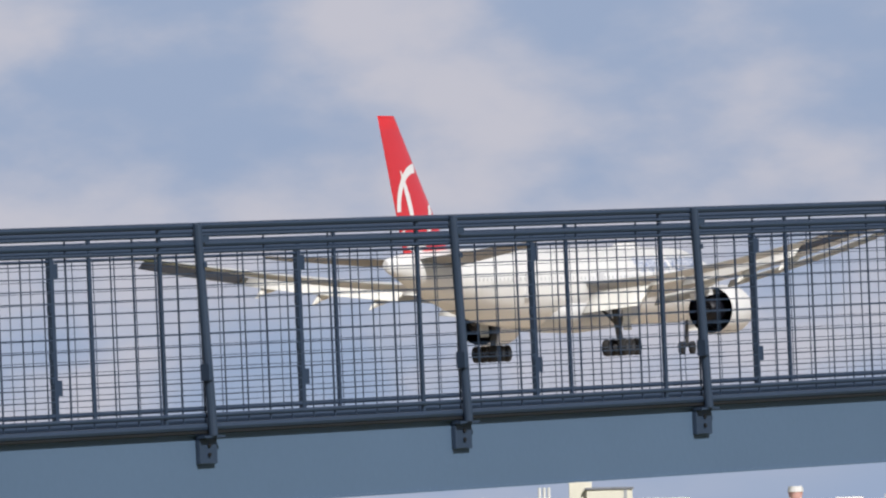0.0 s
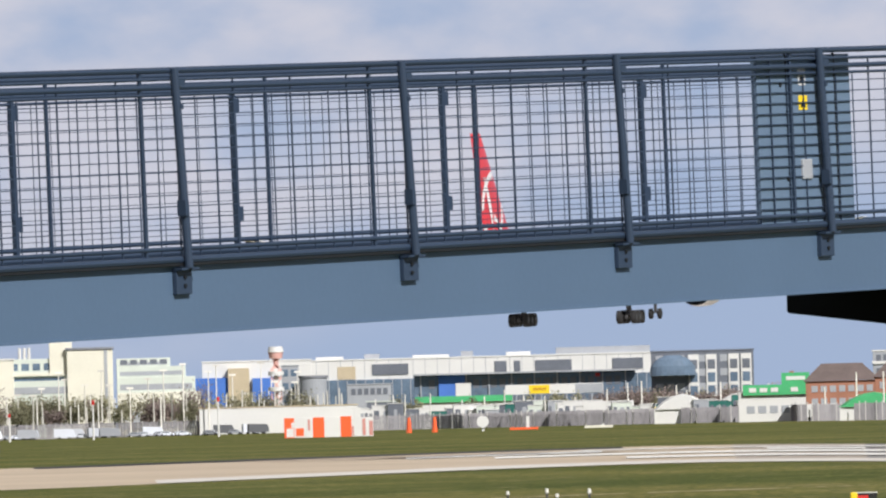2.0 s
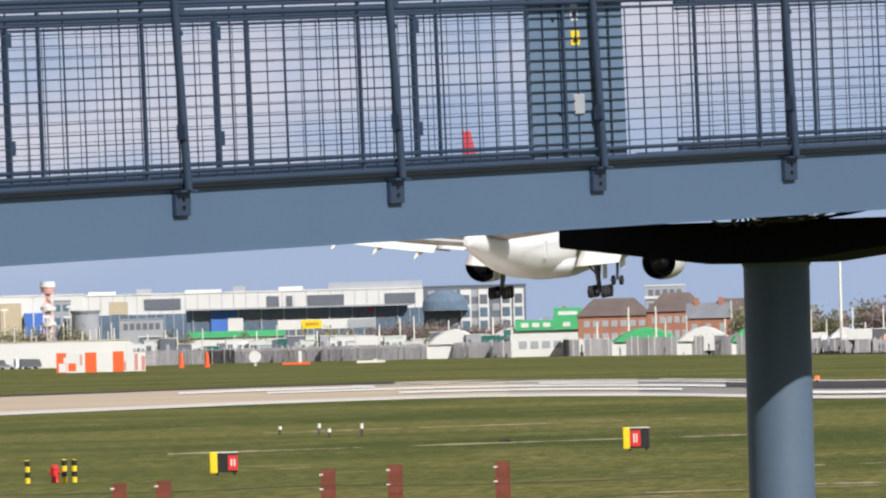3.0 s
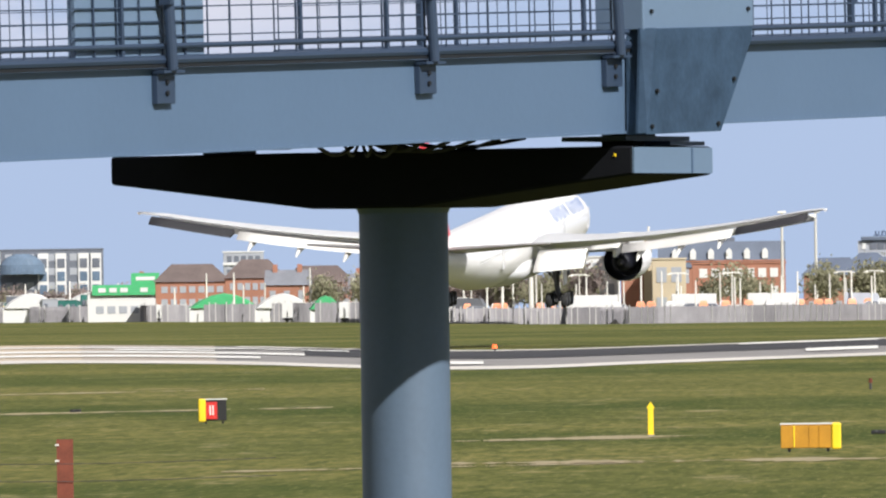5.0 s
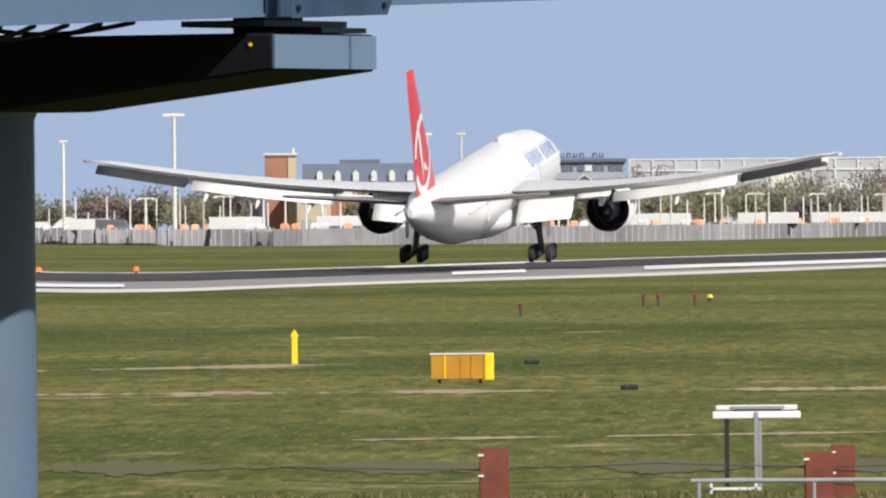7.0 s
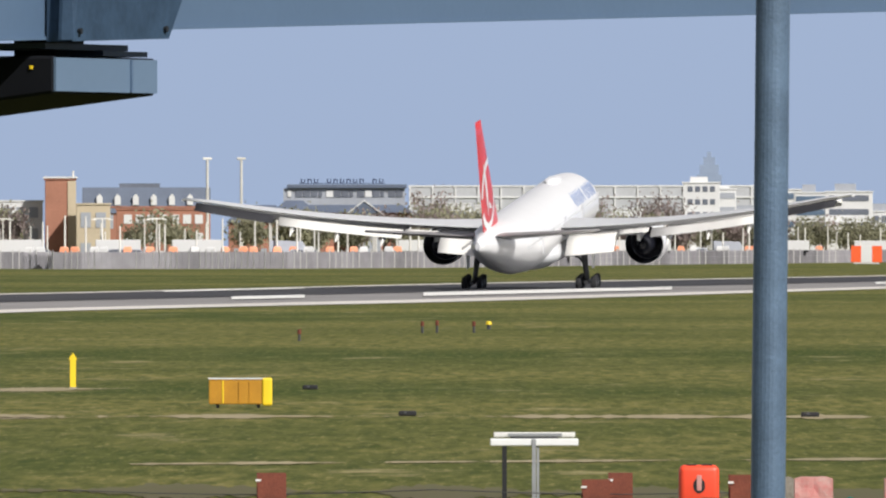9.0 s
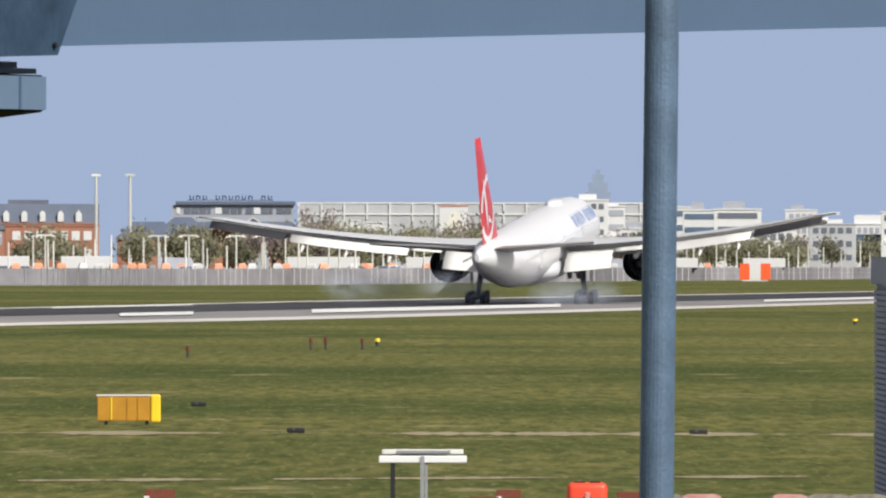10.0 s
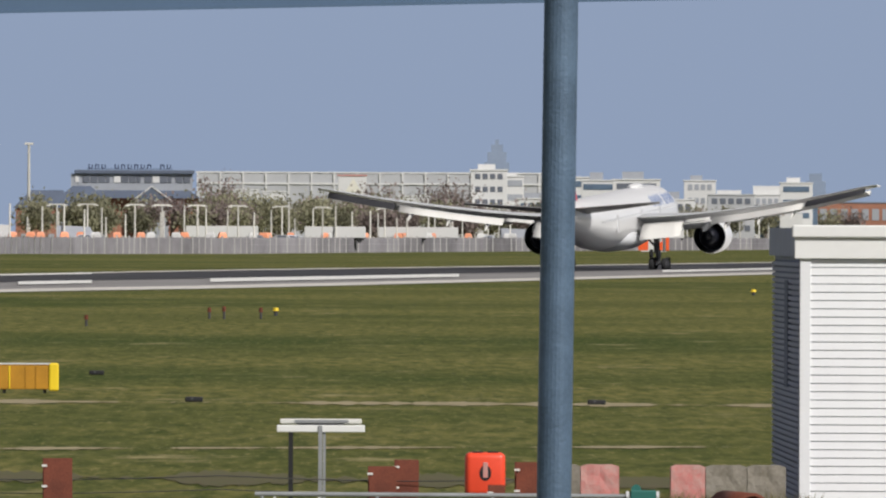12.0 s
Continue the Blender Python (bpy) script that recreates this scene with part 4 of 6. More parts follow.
gb = building("showroom", "low dark glazed showroom front with thin canopy", -103.9, 3640, 72.0, 17.0, 16, M_GLASSBLUE, rows=3, cols=22, glass=M_FARDARK)
for i in range(10):
    part("mullion", box(-34 + i * 7.4, -33.6 + i * 7.4, -0.6, 0, 0, 17.4), M_FARGREY, gb)
part("canopy", box(-36, 37, -4, 0.5, 17.2, 17.7), M_FARGREY, gb)
part("blue_panel", box(-28, -19.5, -0.8, -0.1, 7.5, 17.6), M_BLUE, gb)
part("white_panel", box(-22.5, -17.5, -1.0, -0.2, 8.5, 14.5), M_FARWHITE, gb)
part("red_light", box(23, 24.5, -1.0, -0.3, 15.6, 16.6), M_SIGNRED, gb)
wk = building("workshop", "grey workshop with a row of dark windows", -117.8, 3590, 14.0, 14.6, 8, M_FARGREY, rows=1, cols=6, glass=M_FARDARK, band=(0.78, 0.92))
sg = empty("hoarding", facing(-101.3, 3560), "long white hoarding with a yellow centre panel", "sign")
part("board", box(-15.5, 15.5, 0, 0.5, 10.1, 13.2), M_FARWHITE, sg)
part("yellow_panel", box(-8, -1.5, -0.15, 0.0, 10.3, 13.0), M_YELLOW, sg)
part("grey_panel", box(6.8, 15.4, -0.15, 0.0, 10.2, 13.0), M_FARGREY, sg)
for x in (-12, -4, 4, 12):
    part("leg", box(x - 0.2, x + 0.2, 0.1, 0.4, 0, 10.1), M_FARGREY, sg)
for i in range(7):
    part("letter_bar", box(-6.6 + i * 0.62, -6.2 + i * 0.62, -0.25, -0.15, 11.3, 12.2), M_OCHRE, sg)
gr = building("green_store", "low white shop with a long green fascia", -109.4, 3520, 30.0, 8.4, 8, M_FARWHITE, rows=1, cols=7, glass=M_FARDARK, band=(0.3, 0.62))
part("fascia", box(-15.3, 15.3, -0.8, 0.2, 8.2, 10.1), M_GREEN, gr, "green fascia")
building("teal_kiosk", "pale blue canopy kiosk", -116.8, 3500, 9.0, 8.8, 5, M_FARDARK, roof=M_TERRACE)

ht = building("hotel", "dark grey five-storey hotel with white framed bays", -88.0, 3600, 33.0, 22.6, 16, M_FARDARK, rows=5, cols=9, glass=M_FARGREY, margin=0.03)
for x in (-4.5, 1.2, 8.4, 12.4):
    fr_ = part("bay_frame", box(x, x + 3.4, -0.5, 0, 8.0, 21.6), M_FARWHITE, ht)
    for z in (8.5, 12.7, 16.9):
        part("bay_window", box(x + 0.5, x + 2.9, -0.62, -0.45, z, z + 3.0), M_GLASSBLUE if z < 16 else M_FARDARK, fr_)
part("dome", loft([[(-9.5 + r * math.cos(q), -2 + r * math.sin(q) * 0.6, z) for q in [2 * math.pi * i / 24 for i in range(24)]] for z, r in ((15, 7.6), (18, 7.2), (20.2, 5.4), (21.5, 2.5))]), M_GLASSBLUE, ht)

gw = building("green_white_diner", "white single-storey building with green roof signs", -80.2, 3080, 29.0, 8.0, 9, M_FARWHITE, rows=1, cols=8, glass=M_FARGREY, band=(0.3, 0.55))
part("fascia", box(-13.2, 7, -0.9, 0.3, 7.4, 10.2), M_GREEN, gw)
part("roof_sign", box(-2.5, 5.2, 1.0, 1.6, 10.2, 13.4), M_GREEN, gw)
part("sign_bars", box(-1.2, 4.0, 0.85, 1.0, 11.4, 12.4), M_FARWHITE, gw)
part("lean_to", box(7, 14.5, -0.5, 7, 0, 6.2), M_TEAL, gw)
for k, x in enumerate((-11.5, -8.5, -5.5, 0)):
    part("white_bar", box(x, x + 2.0, -1.05, -0.9, 8.2, 9.4), M_FARWHITE, gw)


def marquee(mil, dist, wide, high, material, label):
    t = empty("marquee", facing(mil, dist), label, "tent", "marquees by the fence")
    h0 = high * 0.48
    n_ = max(1, round(wide / 18))
    for i in range(n_):
        x0 = -wide / 2 + wide * i / n_
        x1 = x0 + wide / n_
        xm = (x0 + x1) / 2
        bm = bmesh.new()
        prof = [(x0, h0), (x0 + (xm - x0) * 0.3, h0 + (high - h0) * 0.5), (x0 + (xm - x0) * 0.65, h0 + (high - h0) * 0.86), (xm, high), (x1 - (x1 - xm) * 0.65, h0 + (high - h0) * 0.86), (x1 - (x1 - xm) * 0.3, h0 + (high - h0) * 0.5), (x1, h0)]
        add_loft(bm, [[(xm + (x - xm) * k, y, h0 + (z - h0) * max(k, 0.02)) for x, z in prof] for y, k in ((-3.5, 0.9), (0, 1.0), (5, 0.9))])
        part("canopy", bm, material, t)
        for x in (x0 + 0.4, x1 - 0.4):
            part("pole", box(x - 0.12, x + 0.12, -3.3, -3.0, 0, h0), M_FARWHITE, t)
    part("side_wall", box(-wide / 2 + 0.4, wide / 2 - 0.4, 4.6, 4.8, 0, h0), material, t)
    part("front_wall", box(-wide / 2 + 0.4, wide / 2 - 0.4, -2.9, -2.75, 0, h0), M_FARWHITE, t)
    return t


marquee(-72.8, 2930, 18.6, 7.4, M_GREEN, "bright green marquee with a low peaked roof")
marquee(-67.6, 2750, 14.2, 7.0, M_FARWHITE, "white marquee with a low peaked roof")
marquee(-63.8, 2610, 7.8, 6.2, M_GREEN, "small bright green marquee")
marquee(-87.3, 3260, 34.0, 8.6, M_FARWHITE, "long row of white canopies over a yard")
marquee(-55.0, 2330, 8.0, 5.6, M_FARWHITE, "small white peaked marquee")
yd = building("yellow_stall", "pale yellow low stall under canopies", -87.4, 3290, 33.0, 4.6, 2.5, mat("pale_yellow", (0.72, 0.60, 0.25), 0.8, 0.0, 0.15, 0.15, 1.5))


def terrace_house(mil, dist, wide, eaves, ridge, wall, label, turn=0.0, group="brick houses"):
    h = empty("house", facing(mil, dist, 0, turn), label, "house", group)
    part("wall", box(-wide / 2, wide / 2, 0, 9, 0, eaves), wall, h)
    r_ = part("roof", prism([(-0.5, eaves), (4.5, ridge), (9.5, eaves)], 0, -wide / 2 - 0.4, wide / 2 + 0.4), M_ROOF, h)
    n_ = max(2, round(wide / 3.4))
    w = None
    for i in range(n_):
        for z in (eaves * 0.14, eaves * 0.58):
            x = -wide / 2 + wide * (i + 0.5) / n_
            if w is None:
                w = part("window", box(-0.75, 0.75, -0.12, 0.1, 0, eaves * 0.27), M_FARGREY, h)
                w.matrix_basis = Matrix.Translation((x, 0, z))
            else:
                share("window", w, h, Matrix.Translation((x, 0, z)))
    for x in (-wide * 0.3, wide * 0.28):
        part("chimney", box(x - 0.6, x + 0.6, 3.6, 4.8, ridge - 1.0, ridge + 1.4), wall, r_)
    return h


rng = random.Random(4)
for mil, wide, eaves, ridge in ((-79.0, 12, 8.6, 12.6), (-67.2, 11, 9.2, 13.2), (-59.6, 12, 8, 12)):
    terrace_house(mil, 3120 if mil < -73 else 2900, wide, eaves, ridge, M_BRICK, "red brick house with dark slate roof", rng.uniform(-6, 6))
def hip_roof(x0, x1, y0, y1, z0, z1, inset):
    ym = (y0 + y1) / 2
    bm = bmesh.new()
    v = [bm.verts.new(p) for p in ((x0, y0, z0), (x1, y0, z0), (x1, y1, z0), (x0, y1, z0), (x0 + inset, ym, z1), (x1 - inset, ym, z1))]
    for f in ((0, 1, 5, 4), (1, 2, 5), (2, 3, 4, 5), (3, 0, 4), (3, 2, 1, 0)):
        bm.faces.new([v[i] for i in f])
    return bm


for mil, dist, wide, eaves, ridge in ((-75.6, 3060, 20, 10.4, 15.6), (-70.0, 2990, 16, 11.0, 16.4), (-64.4, 2960, 19, 9.6, 14.4)):
    hb = building("brick_range", "red brick range under a brown hipped roof", mil, dist, wide, eaves, 12, M_BRICK, rows=3, cols=7, glass=M_FARGREY, group="brick ranges")
    part("hipped_roof", hip_roof(-wide / 2 - 0.6, wide / 2 + 0.6, -0.6, 12.6, eaves + 0.4, ridge, 5), M_ROOFBROWN, hb, "brown tiled roof")
ws = building("white_clubhouse", "low white framed storey above the brown roofs", -71.0, 3200, 11.5, 19.2, 7, M_FARGREY, roof=M_FARWHITE, rows=5, cols=5, glass=M_FARDARK)
part("balcony_band", box(-5.9, 5.9, -0.5, 0.1, 15.6, 16.4), M_FARWHITE, ws)

# around the masts
bt = building("brick_tower", "tall plain red brick tower with a beige flank", -36.1, 2300, 6.3, 17.4, 7, M_BRICK)
part("beige_flank", box(1.5, 3.2, -0.25, 0.1, 0, 17.2), M_BEIGE, bt, "beige rendered flank")
part("coping", box(-3.5, 3.5, -0.4, 7.3, 17.75, 18.1), M_FARWHITE, bt)
part("aerial", tube((2.6, 2, 17.4), (2.6, 2, 19.2), 0.25, seg=6), M_POLE, bt)
building("white_annex", "plain white rendered annex", -39.6, 2310, 9.0, 13.0, 8, M_FARWHITE, rows=3, cols=3, glass=M_FARGREY)
building("beige_annex", "beige rendered annex beside a brick tower", -33.2, 2290, 6.9, 12.3, 7, M_BEIGE, rows=2, cols=2, glass=M_FARGREY)
dr = building("mansard_hall", "long brick hall with a dark mansard roof and dormers", -28.5, 2500, 28.0, 12.4, 14, M_BRICK, rows=2, cols=9, glass=M_FARGREY)
part("mansard", prism([(-0.4, 11.2), (1.4, 16.9), (12.6, 16.9), (14.4, 11.2)], 0, -14.2, 14.2), M_SLATEBLUE, dr)
part("ridge_unit", box(-6, 3, 3, 8, 16.9, 17.8), M_FARDARK, dr)
for i in range(6):
    part("dormer", prism([(-11 + i * 4, 13.0), (-9.7 + i * 4, 13.0), (-9.7 + i * 4, 14.8), (-10.35 + i * 4, 15.5), (-11 + i * 4, 14.8)], 1, -0.3, 2), M_FARWHITE, dr)
building("orange_brick_block", "orange brick block with pale window bands", -27.0, 2400, 20.0, 11.6, 9, M_BRICK, rows=3, cols=7, glass=M_FARWHITE)
gy = empty("grey_hotel", facing(-11.0, 2600), "flat-roofed hotel with blue slate skirt roofs and roof letters", "hotel")
part("lower_wall", box(-15, 15.5, 0, 14, 0, 11.6), M_BRICK, gy, "brick lower storeys")
part("skirt_roof", hip_roof(-16, 16, -3, 17, 11.6, 15.6, 6), M_SLATEBLUE, gy, "blue slate skirt roof")
part("upper_storey", box(-14, 14, 1.5, 12, 13, 17.2), M_FARGREY, gy)
part("roof_slab", box(-13.2, 14.4, 0.6, 12.8, 17.2, 18.1, 0.15), M_SLATEBLUE, gy)
for i in range(15):
    w_ = 1.5 if i % 4 else 0.8
    part("window", box(-13 + i * 1.78, -13 + i * 1.78 + w_, 1.3, 1.6, 15.2, 16.7), M_FARDARK if (i * 7) % 5 else M_FARWHITE, gy)
part("side_roof", hip_roof(-18, -5, -7, 4, 10.6, 14.4, 4.5), M_SLATEBLUE, gy)
part("side_wall", box(-17.4, -5.6, -6.2, 0, 0, 10.6), M_FARGREY, gy)
pd = part("pediment", prism([(0.6, 11.4), (4.6, 14.3), (8.8, 11.4)], 1, -4.5, 0), M_SLATEBLUE, gy)
for x0, z0, x1, z1 in ((0.2, 11.2, 4.6, 14.5), (9.2, 11.2, 4.6, 14.5)):
    part("bargeboard", prism([(x0, z0), (x0 + (0.5 if x0 < 4 else -0.5), z0), (x1, z1 - 0.3), (x1, z1)], 1, -4.75, -4.45), M_FARWHITE, pd)
part("porch_wall", box(0.9, 8.5, -4.2, 0, 0, 11.4), M_FARGREY, gy)
part("letter_rail", box(-10.4, 9.4, 1.05, 1.2, 18.25, 18.4), M_NAVYSIGN, gy)
for i in range(13):
    if i not in (3, 10):
        x = -10 + i * 1.5
        lt = part("sign_letter_bar", box(x, x + 0.3, 1.0, 1.25, 18.3, 19.4), M_NAVYSIGN, gy)
        part("sign_letter_bar", box(x + 0.3, x + 0.75, 1.0, 1.25, 19.1 if i % 2 else 18.3, 19.4 if i % 2 else 18.6), M_NAVYSIGN, lt)
        part("sign_letter_bar", box(x + 0.75, x + 1.02, 1.0, 1.25, 18.5, 19.3), M_NAVYSIGN, lt)
sh_ = building("slate_hall", "long low brick hall with blue slate roof", -18.5, 2550, 14.0, 9.0, 9, M_BRICK, rows=2, cols=6, glass=M_FARGREY)
part("hipped_roof", hip_roof(-7.6, 7.6, -0.6, 9.6, 9.2, 13.2, 4), M_SLATEBLUE, sh_)
M_PALEPANEL = mat("pale_grey_panel", (0.45, 0.46, 0.48), 0.7, 0.0, 0.1, 0.1, 1.2)
wl_ = building("cargo_shed", "very long shed with grey panels in a white frame", 11.0, 3200, 104.0, 20.6, 20, M_PALEPANEL, roof=M_FARWHITE)
for i in range(17):
    part("frame_post", box(-52 + i * 6.45, -51.6 + i * 6.45, -0.4, 0.1, 0, 20.6), M_FARWHITE, wl_)
for z in (17.4,):
    part("frame_rail", box(-52, 52, -0.35, 0.1, z, z + 0.5), M_FARWHITE, wl_)
for mil_, w_, z_ in ((-1.0, 7.0, 14.4), (1.6, 6.0, 14.0), (14.0, 8.0, 13.0)):
    lu = building("low_unit", "low white flat-roofed unit among trees", mil_, 2860, w_, z_, 8, M_FARWHITE, rows=2, cols=2, glass=M_FARGREY, group="low white units")
cg = building("cream_gable_house", "tall narrow cream gabled house", 8.6, 2700, 4.8, 12.6, 8, M_CREAM, rows=3, cols=2, glass=M_FARGREY)
part("gable", prism([(-2.5, 12.6), (0, 16.9), (2.5, 12.6)], 1, -0.1, 8), M_CREAM, cg)
part("side_wing", box(2.4, 5.6, 0.5, 7, 0, 10.8), M_CREAM, cg)
rng_o = random.Random(12)
mil = 19.0
while mil < 47:
    w_ = rng_o.uniform(6.5, 13)
    mil += w_ / 6.0
    high = rng_o.choice((12.5, 14.5, 16.0, 17.5, 18.5, 20.0)) - max(0, mil - 40) * 0.35
    wall = M_FARWHITE if rng_o.random() < 0.85 else M_PALEPANEL
    ob_ = building("office_unit", "white stacked office units with dark window bands", mil, 2950 + rng_o.uniform(-90, 90), w_, high, 12, wall, rows=max(3, round(high / 3.6)), cols=max(2, round(w_ / 2.2)), ribbon=rng_o.random() < 0.35, glass=rng_o.choice((M_FARGREY, M_FARDARK, M_GLASSBLUE)), margin=rng_o.uniform(0.04, 0.16), band=(0.36, 0.78), group="office units")
    part("roof_unit", box(-w_ * 0.3, w_ * rng_o.uniform(-0.05, 0.3), 2, 8, high + 0.3, high + rng_o.uniform(1.0, 2.6)), M_FARGREY if rng_o.random() < 0.5 else M_FARWHITE, ob_)
    if rng_o.random() < 0.6:
        part("front_step", box(-w_ * 0.5, w_ * 0.2, -4, -0.2, 0, high * 0.55), M_FARWHITE, ob_)
    mil += w_ / 6.0 * 0.55
building("glazed_unit", "low blue glazed unit with white bands", 46.5, 2980, 19, 11.2, 14, M_GLASSBLUE, rows=2, cols=5, glass=M_FARWHITE, margin=0.04, band=(0.4, 0.75))
building("brick_barn", "dark red brick range with slate roof", 52.5, 3100, 26.0, 12.5, 12, M_BRICK, roof=M_ROOF, rows=2, cols=8, glass=M_FARGREY)
building("red_roof_unit", "small white unit with red roof stripe", 8.5, 3150, 8.0, 19.6, 6, M_FARWHITE, roof=M_PINK)
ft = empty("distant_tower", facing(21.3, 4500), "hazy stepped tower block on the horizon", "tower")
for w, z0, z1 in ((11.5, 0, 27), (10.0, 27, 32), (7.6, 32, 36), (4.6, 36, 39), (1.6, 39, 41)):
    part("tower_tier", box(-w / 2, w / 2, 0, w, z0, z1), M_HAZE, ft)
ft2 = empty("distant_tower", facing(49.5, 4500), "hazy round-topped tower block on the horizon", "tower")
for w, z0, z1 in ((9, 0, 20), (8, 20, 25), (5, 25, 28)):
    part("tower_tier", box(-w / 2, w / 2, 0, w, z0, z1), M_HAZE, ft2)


# ---- boundary fence ----
FENCE = [(-175, 3300), (-150, 3420), (-111, 3450), (-85, 3210), (-70, 2800), (-57, 2320), (-45, 2040), (-38, 1960), (-15, 1990), (0, 2080), (39, 2700), (60, 3150)]


def fence_at(mil):
    for (b0, d0), (b1, d1) in zip(FENCE, FENCE[1:]):
        if mil <= b1:
            return d0 + (d1 - d0) * (mil - b0) / (b1 - b0)
    return FENCE[-1][1]


M_POSTPALE = mat("pale_fence_post", (0.50, 0.49, 0.48), 0.7, 0.0, 0.15, 0.3, 2)
fence = empty("boundary_fence", Matrix(), "long grey palisade boundary fence beyond the grass", "fence")
tagged(fence, kind="structure")
mil = -172.0
while mil < 58:
    step = 2.6
    a, b = at(mil, fence_at(mil)), at(mil + step, fence_at(mil + step))
    d = (b - a).normalized()
    high = 3.0 if mil > -62 else 4.6
    bm, pb = bmesh.new(), bmesh.new()
    n_ = 24
    for i in range(n_):
        # pales are set at an angle, each squarely across the line of sight from the airfield
        c_ = a + (b - a) * (i + 0.5) / n_
        wv = Vector((c_.y, -c_.x, 0)).normalized() * (step / 1000 * c_.length / n_ * (0.41 if mil > -62 else 0.36))
        p0, p1 = c_ - wv, c_ + wv
        h = high * (0.95 + 0.06 * rng.random())
        if i % 5 == 0 and rng.random() < 0.7:
            out_ = Vector((c_.x, c_.y, 0)).normalized() * 0.3
            q0, q1 = c_ - wv * 0.45 - out_, c_ + wv * 0.45 - out_
            pb.faces.new([pb.verts.new((*p.xy, z)) for p, z in ((q0, 0), (q1, 0), (q1, h * 1.12), (q0, h * 1.12))])
        vs = [bm.verts.new((*p.xy, z)) for p, z in ((p0, 0), (p1, 0), (p1, h), (p0, h))]
        bm.faces.new(vs)
    ext = bmesh.ops.extrude_face_region(bm, geom=bm.faces[:])
    back = Vector((-d.y, d.x, 0)) * 0.12
    bmesh.ops.translate(bm, verts=[v for v in ext["geom"] if isinstance(v, bmesh.types.BMVert)], vec=back)
    bmesh.ops.recalc_face_normals(bm, faces=bm.faces[:])
    for z in (0.3, high * 0.5, high * 0.86) if d.y > -0.2 else ():
        vs = [bm.verts.new((*p.xy, z + dz)) for p, dz in ((a + back, 0), (b + back, 0), (b + back, 0.3), (a + back, 0.3))]
        bm.faces.new(vs)
    ext = bmesh.ops.extrude_face_region(pb, geom=pb.faces[:])
    bmesh.ops.translate(pb, verts=[v for v in ext["geom"] if isinstance(v, bmesh.types.BMVert)], vec=back * 1.5)
    bmesh.ops.recalc_face_normals(pb, faces=pb.faces[:])
    panel_ = part("fence_panel", bm, M_FENCE, fence)
    if len(pb.faces):
        part("fence_posts", pb, M_POSTPALE, panel_)
    else:
        pb.free()
    mil += step


# ---- masts and lamp posts ----
def lamp_mast(high, r, label, head=True):
    p = empty("light_mast", Matrix(), label, "mast", "light masts")
    part("pole", tube((0, 0, 0), (0, 0, high), r, r * 0.65, 8), M_POLE, p)
    if head:
        part("head_frame", box(-r * 4.2, r * 4.2, -0.4, 0.4, high - 0.2, high + 0.35), M_POLE, p)
    part("base", tube((0, 0, 0), (0, 0, 0.6), r * 1.5, seg=8), M_CONC, p)
    return p


tall = lamp_mast(24.0, 0.48, "tall pale floodlight mast with a flat head frame")
tall.matrix_world = facing(-45.5, 2085)
mid = lamp_mast(21.0, 0.36, "tall slim pale mast", False)
part("lamp_head", box(-0.85, 0.85, -0.3, 0.3, 20.75, 21.2, 0.05), M_POLE, mid)
mid.matrix_world = facing(-23.1, 2200)
copy_thing(mid, facing(-20.1, 2200))
copy_thing(mid, facing(-55.3, 2310))
lamp = lamp_mast(9.5, 0.21, "pale street lamp post behind the fence", False)
lamp.matrix_world = facing(-58.0, 2400)
arm_lamp = lamp_mast(9.0, 0.19, "pale twin-arm lamp post behind the fence", False)
part("arm", box(-1.5, 1.5, -0.12, 0.12, 8.75, 9.0), M_POLE, arm_lamp)
part("lantern", box(-1.9, -1.1, -0.25, 0.25, 8.6, 8.8), M_POLE, arm_lamp)
part("lantern", box(1.1, 1.9, -0.25, 0.25, 8.6, 8.8), M_POLE, arm_lamp)
arm_lamp.matrix_world = facing(-17.6, 2060)
for m_ in (-14.9, -10.7, -8.3, -5.2, -1.6, 2.3, 5.9, 11.4, 17.2, -27.6, -32.4, -41.2, -48.0):
    copy_thing(arm_lamp, facing(m_, fence_at(m_) + 45))
for i in range(84):
    m_ = -60 + 106 * (i + rng.random() * 0.9) / 84
    k = rng.uniform(0.6, 1.15)
    copy_thing(lamp, facing(m_, fence_at(m_) + rng.uniform(14, 70)) @ Matrix.Translation((0, 0, -9.5 * (1.15 - k) * 0.6)))
park = lamp_mast(14.0, 0.29, "pale car park lamp post", False)
park.matrix_world = facing(-155.8, 3450)
for i in range(96):
    m_ = -176 + 56 * (i + rng.random() * 0.9) / 96
    copy_thing(park, facing(m_, fence_at(m_) + rng.uniform(-10, 150)) @ Matrix.Translation((0, 0, -rng.uniform(0, 6))))
high_park = lamp_mast(25.0, 0.26, "tall slim pale car park lamp post")
high_park.matrix_world = facing(-154.0, 3440)
for i in range(44):
    m_ = -177 + 54 * (i + rng.random() * 0.9) / 44
    copy_thing(high_park, facing(m_, fence_at(m_) + rng.uniform(-14, 90)) @ Matrix.Translation((0, 0, -rng.uniform(2, 13))))
for i in range(30):
    m_ = -121 + 62 * (i + rng.random() * 0.9) / 30
    copy_thing(park, facing(m_, fence_at(m_) + rng.uniform(10, 60)) @ Matrix.Translation((0, 0, -rng.uniform(1, 6))))


